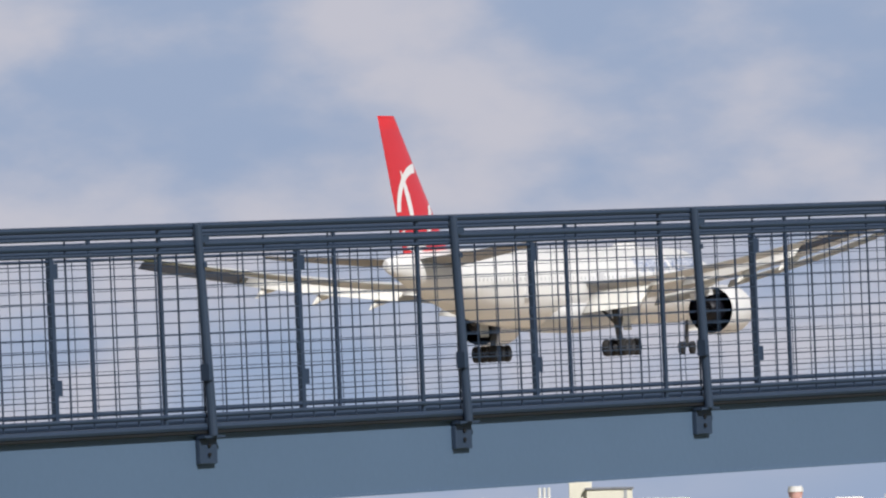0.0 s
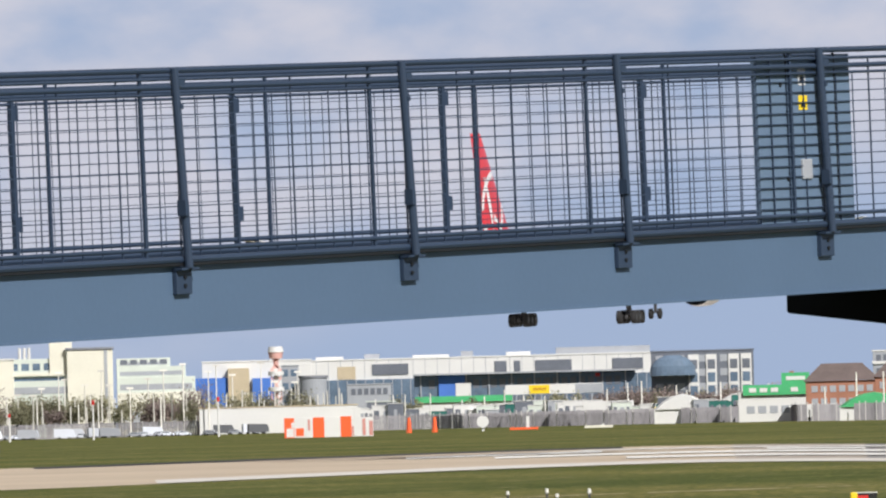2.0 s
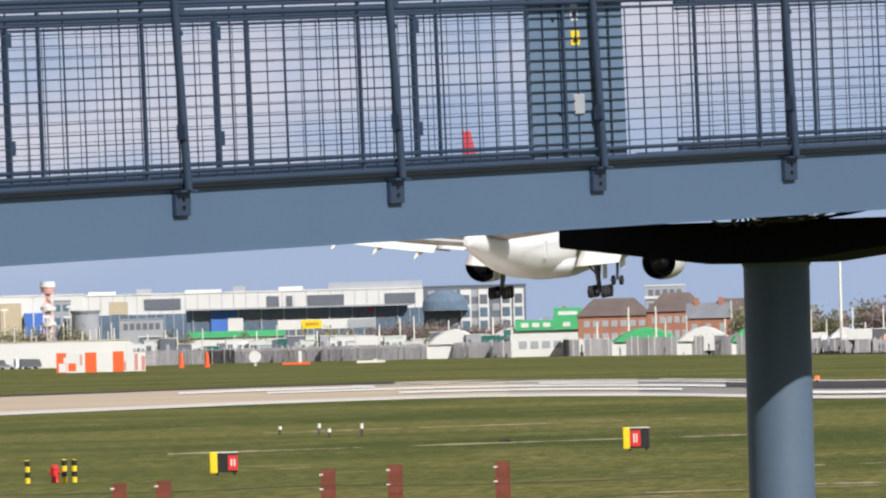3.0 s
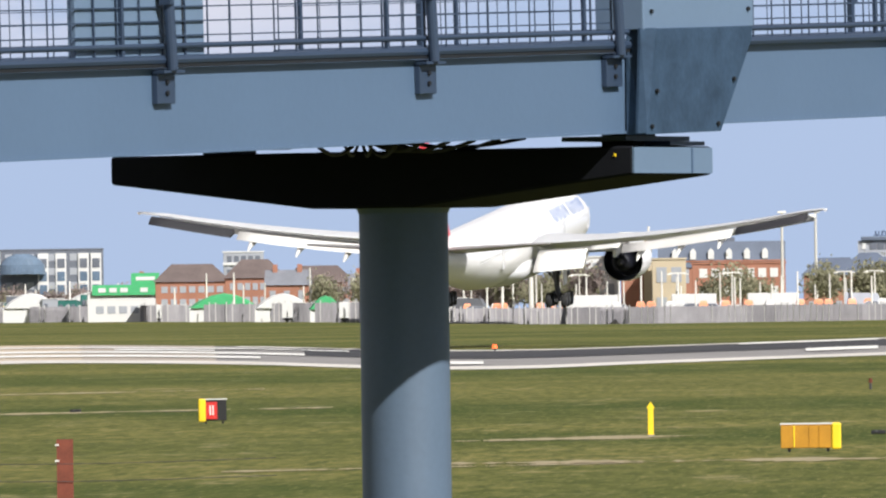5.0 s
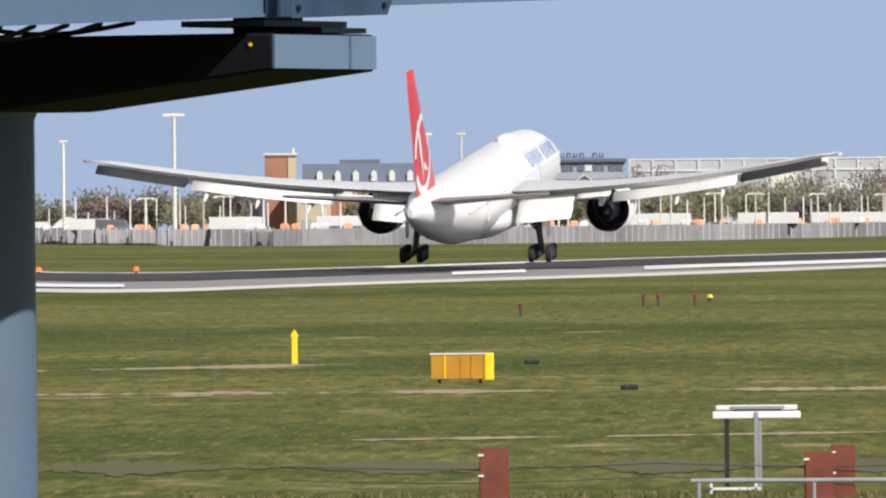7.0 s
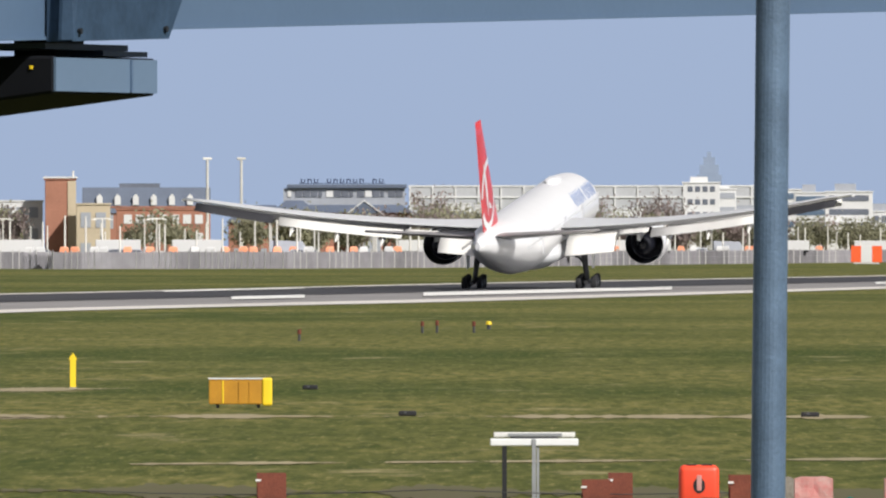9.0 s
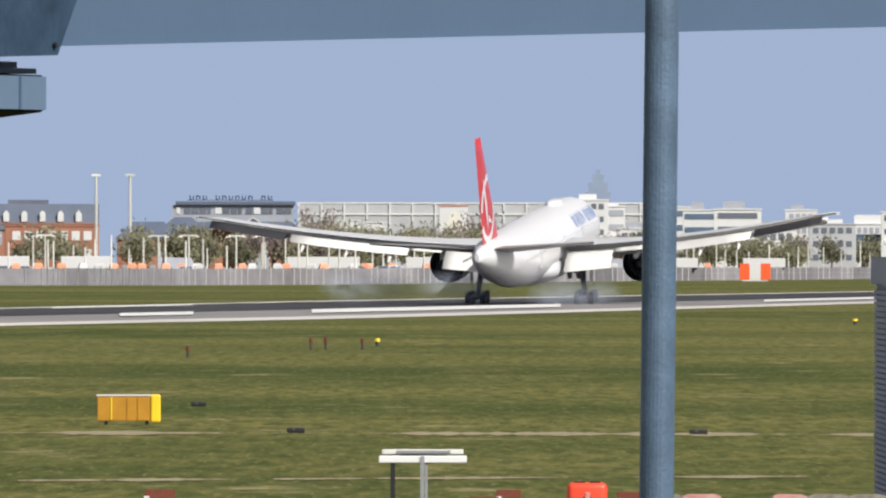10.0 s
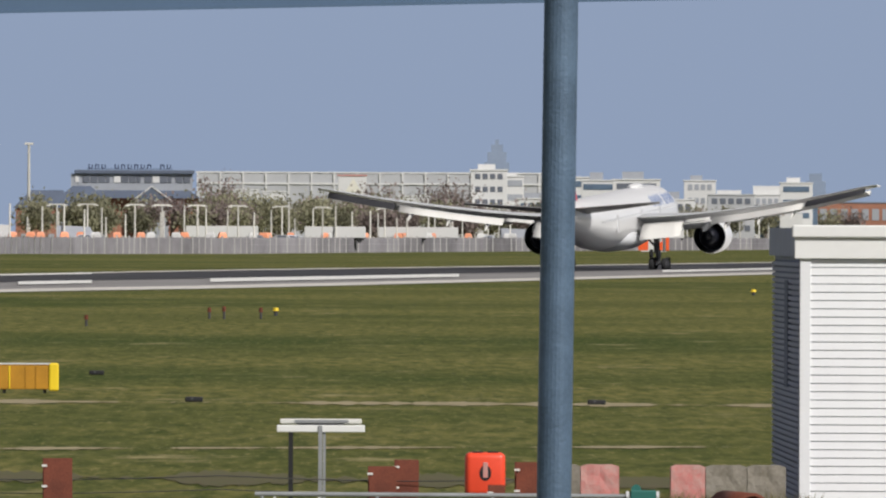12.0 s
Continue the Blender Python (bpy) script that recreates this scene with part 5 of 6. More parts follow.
# ---- trees ----
def tree(seed, high, leaf, crown_mat, label):
    r_ = random.Random(seed)
    t = empty("tree", Matrix(), label, "tree", "trees beyond the fence")
    tr = bmesh.new()
    add_tube(tr, (0, 0, 0), (0.2, 0, high * 0.42), high * 0.030, high * 0.018, 7)
    tips = []
    for i in range(9):
        a, k = r_.uniform(0, 6.28), r_.uniform(0.55, 1)
        p0 = Vector((0.2, 0, high * r_.uniform(0.28, 0.45)))
        p1 = Vector((math.cos(a) * high * 0.30 * k, math.sin(a) * high * 0.30 * k, high * r_.uniform(0.55, 0.92)))
        add_tube(tr, p0, p1, high * 0.012, high * 0.004, 5)
        tips += [p0.lerp(p1, s) for s in (0.5, 0.75, 1.0)]
    part("trunk", tr, M_BARK, t)
    cr = bmesh.new()
    for i in range(760):
        c = r_.choice(tips) + Vector([r_.gauss(0, high * 0.085) for _ in range(3)])
        s = r_.uniform(0.12, 0.40) * leaf * (0.6 + high / 26)
        e = Euler([r_.uniform(0, 6.28) for _ in range(3)]).to_matrix()
        vs = [cr.verts.new(c + e @ Vector(q) * s) for q in ((-1, -0.5, 0), (1, -0.6, 0.2), (0.8, 0.6, 0), (-0.7, 0.7, -0.2))]
        cr.faces.new(vs)
    part("crown", cr, crown_mat, t)
    return t


kinds = [tree(1, 12, 1.0, M_TWIG, "bare brown tree in early spring"), tree(2, 10, 1.0, M_LEAF, "tree with fresh olive-green leaves"), tree(3, 9, 1.2, M_TWIG, "low bare brown thicket tree"), tree(4, 11, 1.1, M_LEAF, "rounded tree with olive-green leaves"), tree(5, 16, 0.8, M_TWIG, "tall bare reddish-brown tree"), tree(6, 14, 0.8, M_LEAF, "tall thin tree with first olive leaves")]
spots = []
for b0, b1, d0, d1, count, k in ((-152, -128, 20, 110, 22, (0, 2, 3, 3)), (-98, -84, 260, 330, 34, (2, 0, 2, 1)), (-82, -58, 280, 420, 12, (0, 2, 1)), (-60, -40, 90, 260, 26, (0, 1, 2, 3)), (-34, -19, 90, 260, 5, (1, 3)), (-19, -12, 60, 200, 3, (1, 3)), (-18, 22, 100, 420, 42, (1, 2, 3, 0)), (20, 56, 60, 320, 26, (1, 3, 0)), (-128, -98, 45, 90, 10, (1,)), (-176, -149, 20, 120, 28, (4, 2, 3)), (-150, -132, 30, 110, 16, (5, 4, 3)), (-132, -122, 30, 70, 8, (5, 1)), (-64, -56, 60, 120, 5, (0, 3)), (-6, 24, 260, 620, 26, (1, 3, 0)), (-5, 22, 300, 700, 16, (5, 4, 5)), (22, 46, 60, 260, 14, (1, 3))):
    for i in range(count):
        m_ = rng.uniform(b0, b1)
        spots.append((m_, fence_at(m_) + rng.uniform(d0, d1), rng.choice(k)))
used = set()
for m_, d_, k in spots:
    pose_ = facing(m_, d_, 0, rng.uniform(0, 360))
    if k in used:
        copy_thing(kinds[k], pose_)
    else:
        used.add(k)
        kinds[k].matrix_world = pose_


# ---- orange site barriers, vehicles, huts along the fence ----
def barrier(material, label):
    b = empty("site_barrier", Matrix(), label, "barrier", "site barriers along the perimeter road")
    part("body", loft([[(x * k, y * k, z) for x, y in ((-0.85, -0.6), (0.85, -0.6), (0.85, 0.6), (-0.85, 0.6))] for z, k in ((0, 1.0), (0.8, 0.95), (1.6, 0.85), (2.0, 0.6))]), material, b)
    part("foot", box(-1.0, 1.0, -0.9, 0.9, 0, 0.25), M_CONC, b)
    return b


M_BARR = mat("sunlit_orange_plastic", (0.92, 0.36, 0.20), 0.6, 0.0, 0.15, 0.4, 3, per_object=0.1)
kinds_b = [barrier(M_BARR, "orange plastic site barrier"), barrier(M_FARWHITE, "white plastic site barrier")]
placed = set()
for i in range(84):
    m_ = -58 + 92 * (i + rng.random()) / 64
    k = 0 if rng.random() < 0.62 else 1
    m_ = min(31.0, round(m_ / 3.2) * 3.2 + rng.gauss(0, 0.62))
    ps = facing(m_, fence_at(m_) + rng.uniform(14, 34), 1.9, rng.uniform(-15, 15))
    if k in placed:
        copy_thing(kinds_b[k], ps)
    else:
        placed.add(k)
        kinds_b[k].matrix_world = ps
bank = empty("perimeter_bank", Matrix(), "low earth bank carrying the perimeter road", "bank", kind="structure")
bm = bmesh.new()
add_loft(bm, [[tuple(at(m_, fence_at(m_) + dd, z)) for dd, z in ((6, 0), (11, 1.92), (40, 1.92), (48, 0))] for m_ in [-62 + 3 * i for i in range(36)]])
part("road_bank", bm, mat("dry_earth_bank", (0.17, 0.155, 0.14), 0.95, 0.0, 0.25, 0.08, 1.0), bank)


def vehicle(kind_, label):
    v = empty("van" if kind_ else "car", Matrix(), label, "vehicle", "parked vehicles beyond the fence")
    if kind_:
        part("body", prism([(-3.2, 0.5), (3.2, 0.5), (3.2, 1.5), (2.6, 2.9), (-3.2, 3.1)], 1, -1, 1), M_CARS, v)
    else:
        part("body", prism([(-2.2, 0.35), (2.2, 0.35), (2.2, 0.85), (1.2, 1.0), (0.6, 1.5), (-1.3, 1.5), (-2.1, 1.0)], 1, -0.85, 0.85), M_CARS, v)
        part("windows", prism([(-1.8, 1.02), (1.05, 1.02), (0.5, 1.4), (-1.2, 1.4)], 1, -0.87, 0.87), M_FARDARK, v)
    for x in (-1.5, 1.5):
        for y in (-0.88, 0.7):
            part("wheel", tube((x, y, 0.35), (x, y + 0.2, 0.35), 0.35, seg=10), M_TYRE, v)
    return v


kv = [vehicle(0, "parked car in a muted colour"), vehicle(1, "parked van in a muted colour")]
seen = set()
for b0, b1, count, lift in ((-174, -126, 70, 0), (-58, 34, 26, 1.92)):
    for i in range(count):
        m_ = rng.uniform(b0, b1)
        k = rng.choice((0, 0, 1))
        ps = facing(m_, fence_at(m_) + (rng.uniform(24, 38) if lift else rng.uniform(-60, -6)), lift, rng.uniform(-20, 20))
        if k in seen:
            copy_thing(kv[k], ps)
        else:
            seen.add(k)
            kv[k].matrix_world = ps
for mil_, dist_, wide_ in ((-96.5, 3340, 15.2), (-24.0, 2020, 9), (-40, 1960, 10), (7, 2200, 12), (-3, 2180, 14), (13, 2260, 10), (28, 2540, 11), (-31, 2010, 8), (-82, 3130, 9), (-77.5, 2960, 8), (-66, 2570, 9), (-61, 2400, 8), (-58, 2290, 7), (-91, 3270, 12), (-53, 2150, 8), (16, 2330, 9), (36, 2660, 10)):
    tk = empty("box_trailer", facing(mil_, max(dist_, fence_at(mil_) + 26), 1.92 if mil_ > -58 else 0.0), "white box trailer parked by the fence", "trailer", "box trailers")
    part("box_body", box(-wide_ / 2, wide_ / 2, 0, 2.5, 1.0, 7.2 if wide_ > 14.2 else 3.2 if mil_ > -58 else 4.6, 0.08), M_FARWHITE, tk)
    part("chassis", box(-wide_ / 2 + 0.3, wide_ / 2 - 0.3, 0.3, 2.2, 0.5, 1.0), M_BLACK, tk)
    for x in (-wide_ / 2 + 1.2, wide_ / 2 - 1.2):
        part("wheel", tube((x, 0.1, 0.5), (x, 0.5, 0.5), 0.5, seg=12), M_TYRE, tk)


def yard_unit(mil, dist, wide, high, material, label):
    y_ = empty("yard_cabin", facing(mil, dist, 0, rng.uniform(-8, 8)), label, "cabin", "cabins in the yard")
    part("body", box(-wide / 2, wide / 2, 0, 3, 0, high, 0.06), material, y_)
    part("roof", box(-wide / 2 - 0.15, wide / 2 + 0.15, -0.2, 3.2, high, high + 0.22), M_FARWHITE, y_)
    part("door", box(-wide * 0.1, wide * 0.12, -0.08, 0.05, 0.3, high * 0.78), M_FARGREY, y_)
    for x in (-wide * 0.34, wide * 0.3):
        part("window", box(x - wide * 0.09, x + wide * 0.09, -0.08, 0.05, high * 0.45, high * 0.8), M_FARDARK, y_)


for i in range(46):
    m_ = -121 + 38 * (i + rng.random()) / 46
    tint, lb = rng.choice(((M_FARWHITE, "small white yard cabin behind the fence"), (M_FARWHITE, "small white yard cabin behind the fence"), (M_FARGREY, "small grey yard cabin behind the fence"), (M_TERRACE, "pale green yard cabin behind the fence"), (M_TEAL, "dark teal yard cabin behind the fence"), (M_FARDARK, "dark grey yard cabin behind the fence")))
    yard_unit(m_, fence_at(m_) + rng.uniform(12, 40), rng.uniform(3.5, 9), rng.uniform(5.0, 8.2), tint, lb)


# ---- things on the grass ----
def sign_box(name, m, wide, high, face, end, label, end_left=False, window=None):
    s = empty(name, m, label, "sign", "airfield signs")
    part("panel", box(-wide / 2, wide / 2, -0.14, 0.14, 0.10, high, 0.02), face, s)
    e = -1 if end_left else 1
    part("end_cap", box(e * wide / 2 - 0.13, e * wide / 2 + 0.13, -0.19, 0.19, 0.06, high + 0.04, 0.05), end, s)
    part("top_edge", box(-wide / 2 - 0.02, wide / 2 + 0.02, -0.16, 0.16, high, high + 0.035), M_FLAP, s)
    for x in (-wide * 0.35, wide * 0.35):
        part("leg", tube((x, 0, 0), (x, 0, 0.12), 0.04, seg=8), M_GEAR, s)
    if window:
        part("face_panel", box(*window, -0.17, -0.13, 0.16, high - 0.08), M_SIGNRED, s)
        cx = (window[0] + window[1]) / 2
        part("letter_bar", box(cx - 0.07, cx - 0.02, -0.185, -0.165, 0.3, high - 0.2), M_FLAP, s)
        part("letter_bar", box(cx + 0.03, cx + 0.08, -0.185, -0.165, 0.3, high - 0.2), M_FLAP, s)
    else:
        for x in (-wide * 0.26, wide * 0.02, wide * 0.2):
            part("seam", box(x - 0.015, x + 0.02, -0.16, -0.135, 0.12, high - 0.03), M_YELLOW if x < -0.1 else M_OCHRE, s)
    return s


sign_box("guidance_sign", facing(-20.4, 291), 1.5, 0.74, M_OCHRE, M_YELLOW, "ochre-backed airfield guidance sign with yellow end")
sign_box("guidance_sign", facing(-75.0, 385), 0.86, 0.84, M_BLACK, M_YELLOW, "black and red airfield sign with yellow end", True, (-0.30, 0.10))
sign_box("guidance_sign", pose(-39.0, 336, 0, 0, 0, 6), 0.80, 0.74, M_BLACK, M_YELLOW, "black and red airfield sign with yellow end", True, (0.08, 0.40))

mk = empty("marker_post", facing(-35.0, 330), "bright yellow marker post with pointed top", "post")
part("blade", prism([(-0.085, 0.05), (0.085, 0.05), (0.085, 0.85), (0.13, 0.86), (0.0, 1.06), (-0.13, 0.86), (-0.085, 0.85)], 1, -0.03, 0.03), M_YELLOW, mk)
part("foot", box(-0.12, 0.12, -0.1, 0.1, 0, 0.05), M_CONC, mk)


def bollard(x, y):
    b = empty("bollard", pose(x, y, 0), "yellow and black banded bollard", "bollard", "banded bollards")
    for i in range(4):
        part("band", tube((0, 0, i * 0.18), (0, 0, i * 0.18 + 0.18), 0.085, seg=14), M_BLACK if i % 2 else M_YELLOW, b)
    part("top_cap", tube((0, 0, 0.72), (0, 0, 0.75), 0.085, 0.05, 14), M_YELLOW, b)


for x, y in ((-44.4, 326.6), (-43.25, 327), (-42.85, 326.4)):
    bollard(x, y)
hy = empty("hydrant", pose(-43.65, 327.7, 0), "red hydrant with domed cap", "hydrant")
part("barrel", loft([[(r * math.cos(q), r * math.sin(q), z) for q in [2 * math.pi * i / 16 for i in range(16)]] for z, r in ((0, 0.15), (0.1, 0.12), (0.42, 0.12), (0.44, 0.15), (0.5, 0.14), (0.58, 0.05))]), M_SIGNRED, hy)
part("outlet", tube((-0.2, 0, 0.32), (0.2, 0, 0.32), 0.05, seg=10), M_SIGNRED, hy)


def stub(x, y, high, r, material, label):
    s = empty("marker_stub", pose(x, y, 0), label, "marker", "small markers in the grass")
    part("stem", tube((0, 0, 0), (0, 0, high * 0.7), r * 0.6, seg=8), M_GEAR, s)
    part("head", tube((0, 0, high * 0.6), (0, 0, high), r, r * 0.8, 10), material, s)


for x, y, h in ((-54.8, 503, 0.42), (-52.3, 497, 0.55), (-50, 479, 0.42), (-48.9, 483, 0.6)):
    stub(x, y, h, 0.09, M_FLAP, "white topped light stub in the grass")
for x, y, h in ((-2.2, 538, 0.55), (-1.5, 538, 0.6), (0.25, 538, 0.55), (-7.4, 494, 0.5)):
    stub(x, y, h, 0.1, M_RUST, "rusty brown marker stub in the grass")
stub(1.0, 560, 0.4, 0.16, M_YELLOW, "small yellow light stub in the grass")
stub(33.5, 760, 0.4, 0.2, M_YELLOW, "small yellow light stub in the grass")


def light_fitting(x, y):
    s = empty("ground_light", pose(x, y, 0), "low black inset light fitting on the track", "light fitting", "ground light fittings")
    part("housing", box(-0.22, 0.22, -0.15, 0.15, 0, 0.13, 0.03), M_BLACK, s)
    part("lens", tube((-0.05, -0.16, 0.09), (-0.05, -0.12, 0.09), 0.04, seg=10), M_GEAR, s)


for x, y in ((-1.5, 277.2), (8.3, 274.7), (-37.9, 432), (-4.6, 328)):
    light_fitting(x, y)

M_GLOW = bpy.data.materials.new("lit_orange_lens")
M_GLOW.use_nodes = True
gb_ = M_GLOW.node_tree.nodes["Principled BSDF"]
gb_.inputs["Base Color"].default_value = (0.8, 0.12, 0.03, 1)
gb_.inputs["Emission Color"].default_value = (1.0, 0.16, 0.03, 1)
gb_.inputs["Emission Strength"].default_value = 1.0
for x, y in ((-53.6, 930), (-45.3, 925)):
    s = empty("runway_light", pose(x, y, 0), "lit orange runway edge light", "light", "runway lights")
    part("stem", tube((0, 0, 0), (0, 0, 0.3), 0.08, seg=8), M_GEAR, s)
    part("lens", tube((0, 0, 0.3), (0, 0, 0.62), 0.24, 0.18, 12), M_GLOW, s)

# red and white antenna hut with its stepped boxes
rw = empty("antenna_hut", facing(-121.8, 2450), "orange and white chequered antenna hut on the grass", "hut")
for x0, x1, z1, k in ((-9.8, -7.6, 4.4, 1), (-7.6, -5.2, 4.5, 0), (-5.2, -3.5, 4.3, 0), (-3.5, -1.0, 4.4, 1), (-1.0, 2.6, 4.5, 0), (2.6, 5.0, 4.5, 1), (5.0, 5.6, 4.1, 0), (5.6, 7.1, 6.4, 0), (7.1, 9.8, 4.2, 0)):
    part("box", box(x0, x1, 0, 3, 0, z1, 0.06), M_ORANGE if k else M_FARWHITE, rw)
for x0, wide_, z0, high_, mt in ((-9.3, 1.6, 0.2, 1.9, M_FARWHITE), (-8.2, 0.6, 2.2, 1.2, M_FARWHITE), (-7.2, 1.7, 0.4, 1.7, M_ORANGE), (-4.6, 0.5, 1.6, 2.4, M_PINK), (5.1, 0.4, 0.3, 2.0, M_PINK), (7.4, 0.7, 0.3, 3.6, M_PINK), (8.9, 0.8, 0.2, 3.2, M_PINK)):
    part("check", box(x0, x0 + wide_, -0.06, 0.05, z0, z0 + high_), mt, rw)
ow = empty("antenna_hut", facing(35.2, 2480), "small orange and white striped antenna hut", "hut")
for x0, x1, k in ((-3.4, -1.2, 1), (-1.2, 1.2, 0), (1.2, 3.4, 1)):
    part("box", box(x0, x1, 0, 2.4, 0.3, 3.9, 0.05), M_ORANGE if k else M_FARWHITE, ow)
part("skid", box(-2.8, 2.8, 0.1, 2.2, 0, 0.3), M_FARWHITE, ow)
for mil_, dist_, high_ in ((-131.5, 2950, 17), (-142.7, 2950, 17), (-118.0, 2900, 6), (-150.2, 2950, 12)):
    gp = empty("sensor_pole", facing(mil_, dist_), "thin white sensor pole on the grass", "pole", "sensor poles")
    part("shaft", tube((0, 0, 0), (0, 0, high_ * 0.55), 0.3, 0.2, 8), M_FARWHITE, gp)
    part("tip", tube((0, 0, high_ * 0.55), (0, 0, high_ * 0.62), 0.35, seg=8), M_SIGNRED, gp)
for mil_, dist_, r in ((-114.5, 2780, 0.7), (-112.2, 2780, 0.7)):
    cn = empty("marker_cone", facing(mil_, dist_), "red marker cone on the far grass", "cone", "marker cones")
    part("cone", tube((0, 0, 0.2), (0, 0, 3.8), r, r * 0.55, 12), M_ORANGE, cn)
    part("base", box(-r, r, -r, r, 0, 0.2), M_ORANGE, cn)
gl = empty("white_dish", facing(-107.9, 2750), "white dish on a short stand", "antenna")
part("dish", loft([[(r * math.cos(q), y_, 2.3 + r * math.sin(q)) for q in [2 * math.pi * i / 16 for i in range(16)]] for y_, r in ((-0.5, 1.5), (0, 1.35), (0.5, 0.5))]), M_FARWHITE, gl)
part("stand", tube((0, 0.3, 0), (0.2, 0.3, 1.6), 0.4, seg=8), M_FARWHITE, gl)
for mil_, mt, lb in ((-104.2, M_ORANGE, "low orange glide antenna base"), (-97.5, M_CREAM, "low cream antenna base")):
    ga = empty("glide_antenna", facing(mil_, 2800), lb, "antenna", "antenna bases")
    part("plinth", box(-3.6, 3.6, 0, 2, 0, 0.6, 0.1), mt, ga)
    part("stand", box(0.6, 1.4, 0.5, 1.3, 0.6, 3.4 if mt is M_ORANGE else 1.0), M_FARWHITE, ga)

# ---- the near boundary ----
M_POSTGREY = mat("galvanised_leg", (0.30, 0.31, 0.32), 0.5, 0.2, 0.15, 3, 30)
tl = empty("approach_light_bar", pose(1.0, 172, 0), "white approach light bar on grey and black legs", "light bar")
part("crossbar", box(-0.67, 0.67, -0.07, 0.07, 1.14, 1.25, 0.015), M_WHITE, tl)
part("upper_bar", box(-0.62, 0.62, -0.05, 0.05, 1.27, 1.345, 0.015), M_FLAP, tl)
part("bar_gap", box(-0.36, 0.36, -0.06, 0.06, 1.25, 1.27), M_GEAR, tl)
part("leg", box(-0.49, -0.42, -0.04, 0.04, 0, 1.14), M_BLACK, tl, "black leg")
part("leg", box(-0.035, 0.025, -0.09, -0.03, 0, 1.24), M_POSTGREY, tl, "galvanised leg")
part("leg", box(0.035, 0.075, -0.03, 0.03, 0, 1.14), M_POSTGREY, tl)
part("top_insert", box(-0.40, 0.42, -0.065, -0.045, 1.285, 1.33), M_POSTGREY, tl)
for z in (0.06, 0.2):
    part("base_rail", box(-0.72, 0.06, -0.3, -0.26, z, z + 0.04), M_FLAP, tl)
for x in (-0.70, -0.02):
    part("base_post", box(x - 0.02, x + 0.02, -0.3, -0.26, 0, 0.24), M_FLAP, tl)


def pile(x, y, high, wide, turn=0.0):
    """A rusty rolled-steel pile: web and two flanges."""
    s = empty("steel_pile", pose(x, y, 0, 0, 0, turn), "rusty steel pile post of the wire fence", "post", "rusty steel piles")
    bm = bmesh.new()
    add_box(bm, -wide / 2, wide / 2, -0.13, -0.10, 0, high)
    add_box(bm, -0.02, 0.02, -0.10, 0.10, 0, high - 0.01)
    add_box(bm, -wide / 2, wide / 2, 0.10, 0.13, 0, high)
    part("section", bm, M_RUST, s)
    for z in (high - 0.12, high - 0.42):
        part("wire_clip", box(-wide / 2 - 0.03, -wide / 2 + 0.05, -0.16, -0.13, z, z + 0.03), M_FLAP, s)


for x, y, h, w in ((-2.88, 165, 0.87, 0.42), (1.86, 165, 0.77, 0.40), (2.22, 165.4, 0.86, 0.34), (3.95, 160.5, 0.93, 0.5), (3.38, 158, 0.66, 0.22), (-25.98, 198, 1.42, 0.29), (-25.05, 198, 1.45, 0.31), (-21.65, 198.4, 1.60, 0.30), (-20.26, 198.5, 1.66, 0.31), (-18.03, 198.7, 1.67, 0.31)):
    pile(x, y, h, w, 4)
for y, x0, x1, z in ((198.2, -30, -14, 1.28), (198.2, -30, -14, 0.95), (165.2, -6, 5, 0.62), (165.2, -6, 5, 0.42)):
    wr = empty("fence_wire", pose((x0 + x1) / 2, y, z), "thin sagging fence wire", "wire", "fence wires")
    bm = bmesh.new()
    half = (x1 - x0) / 2
    pts = [Vector((-half + 2 * half * i / 16, 0.02 * (i % 2), -0.07 * math.sin(math.pi * (i % 8) / 8))) for i in range(17)]
    add_loft(bm, [[(p.x, p.y + 0.007 * math.cos(q), p.z + 0.007 * math.sin(q)) for q in (0, 1.57, 3.14, 4.71)] for p in pts])
    part("strand", bm, M_GEAR, wr)
M_SOIL = mat("bare_soil", (0.10, 0.082, 0.055), 0.95, 0.0, 0.3, 0.8, 6)
sl = part("soil_strip", prism([(-8, 160.5), (14, 160.5), (14, 168.4), (3, 168.9), (-8, 166.8)], 2, 0.004, 0.02), M_SOIL)
tagged(sl, "bare dark soil strip along the wire fence", "soil", kind="structure")
sl = part("soil_strip", prism([(-40, 188), (-12, 188), (-12, 197.4), (-24, 199), (-40, 198)], 2, 0.004, 0.02), M_SOIL)
tagged(sl, "bare dark soil strip along the wire fence", "soil", kind="structure")

def rough_block(w, high, seed):
    """A cast block with chipped, uneven edges."""
    bm = box(-w / 2 + 0.004, w / 2 - 0.004, -0.2, 0.2, 0, high)
    bmesh.ops.subdivide_edges(bm, edges=bm.edges[:], cuts=5, use_grid_fill=True)
    for v in bm.verts:
        if v.co.z > 0.02:
            k = noise.noise((v.co.x * 9 + seed, v.co.y * 9, v.co.z * 9))
            v.co.z -= 0.035 * max(0, k) * (v.co.z / high) ** 3 * 2
            v.co.y += 0.018 * noise.noise((v.co.x * 7, v.co.z * 7, seed))
            if abs(v.co.x) > w / 2 - 0.02 and v.co.z > high * 0.8:
                v.co.z -= 0.03
    return bm


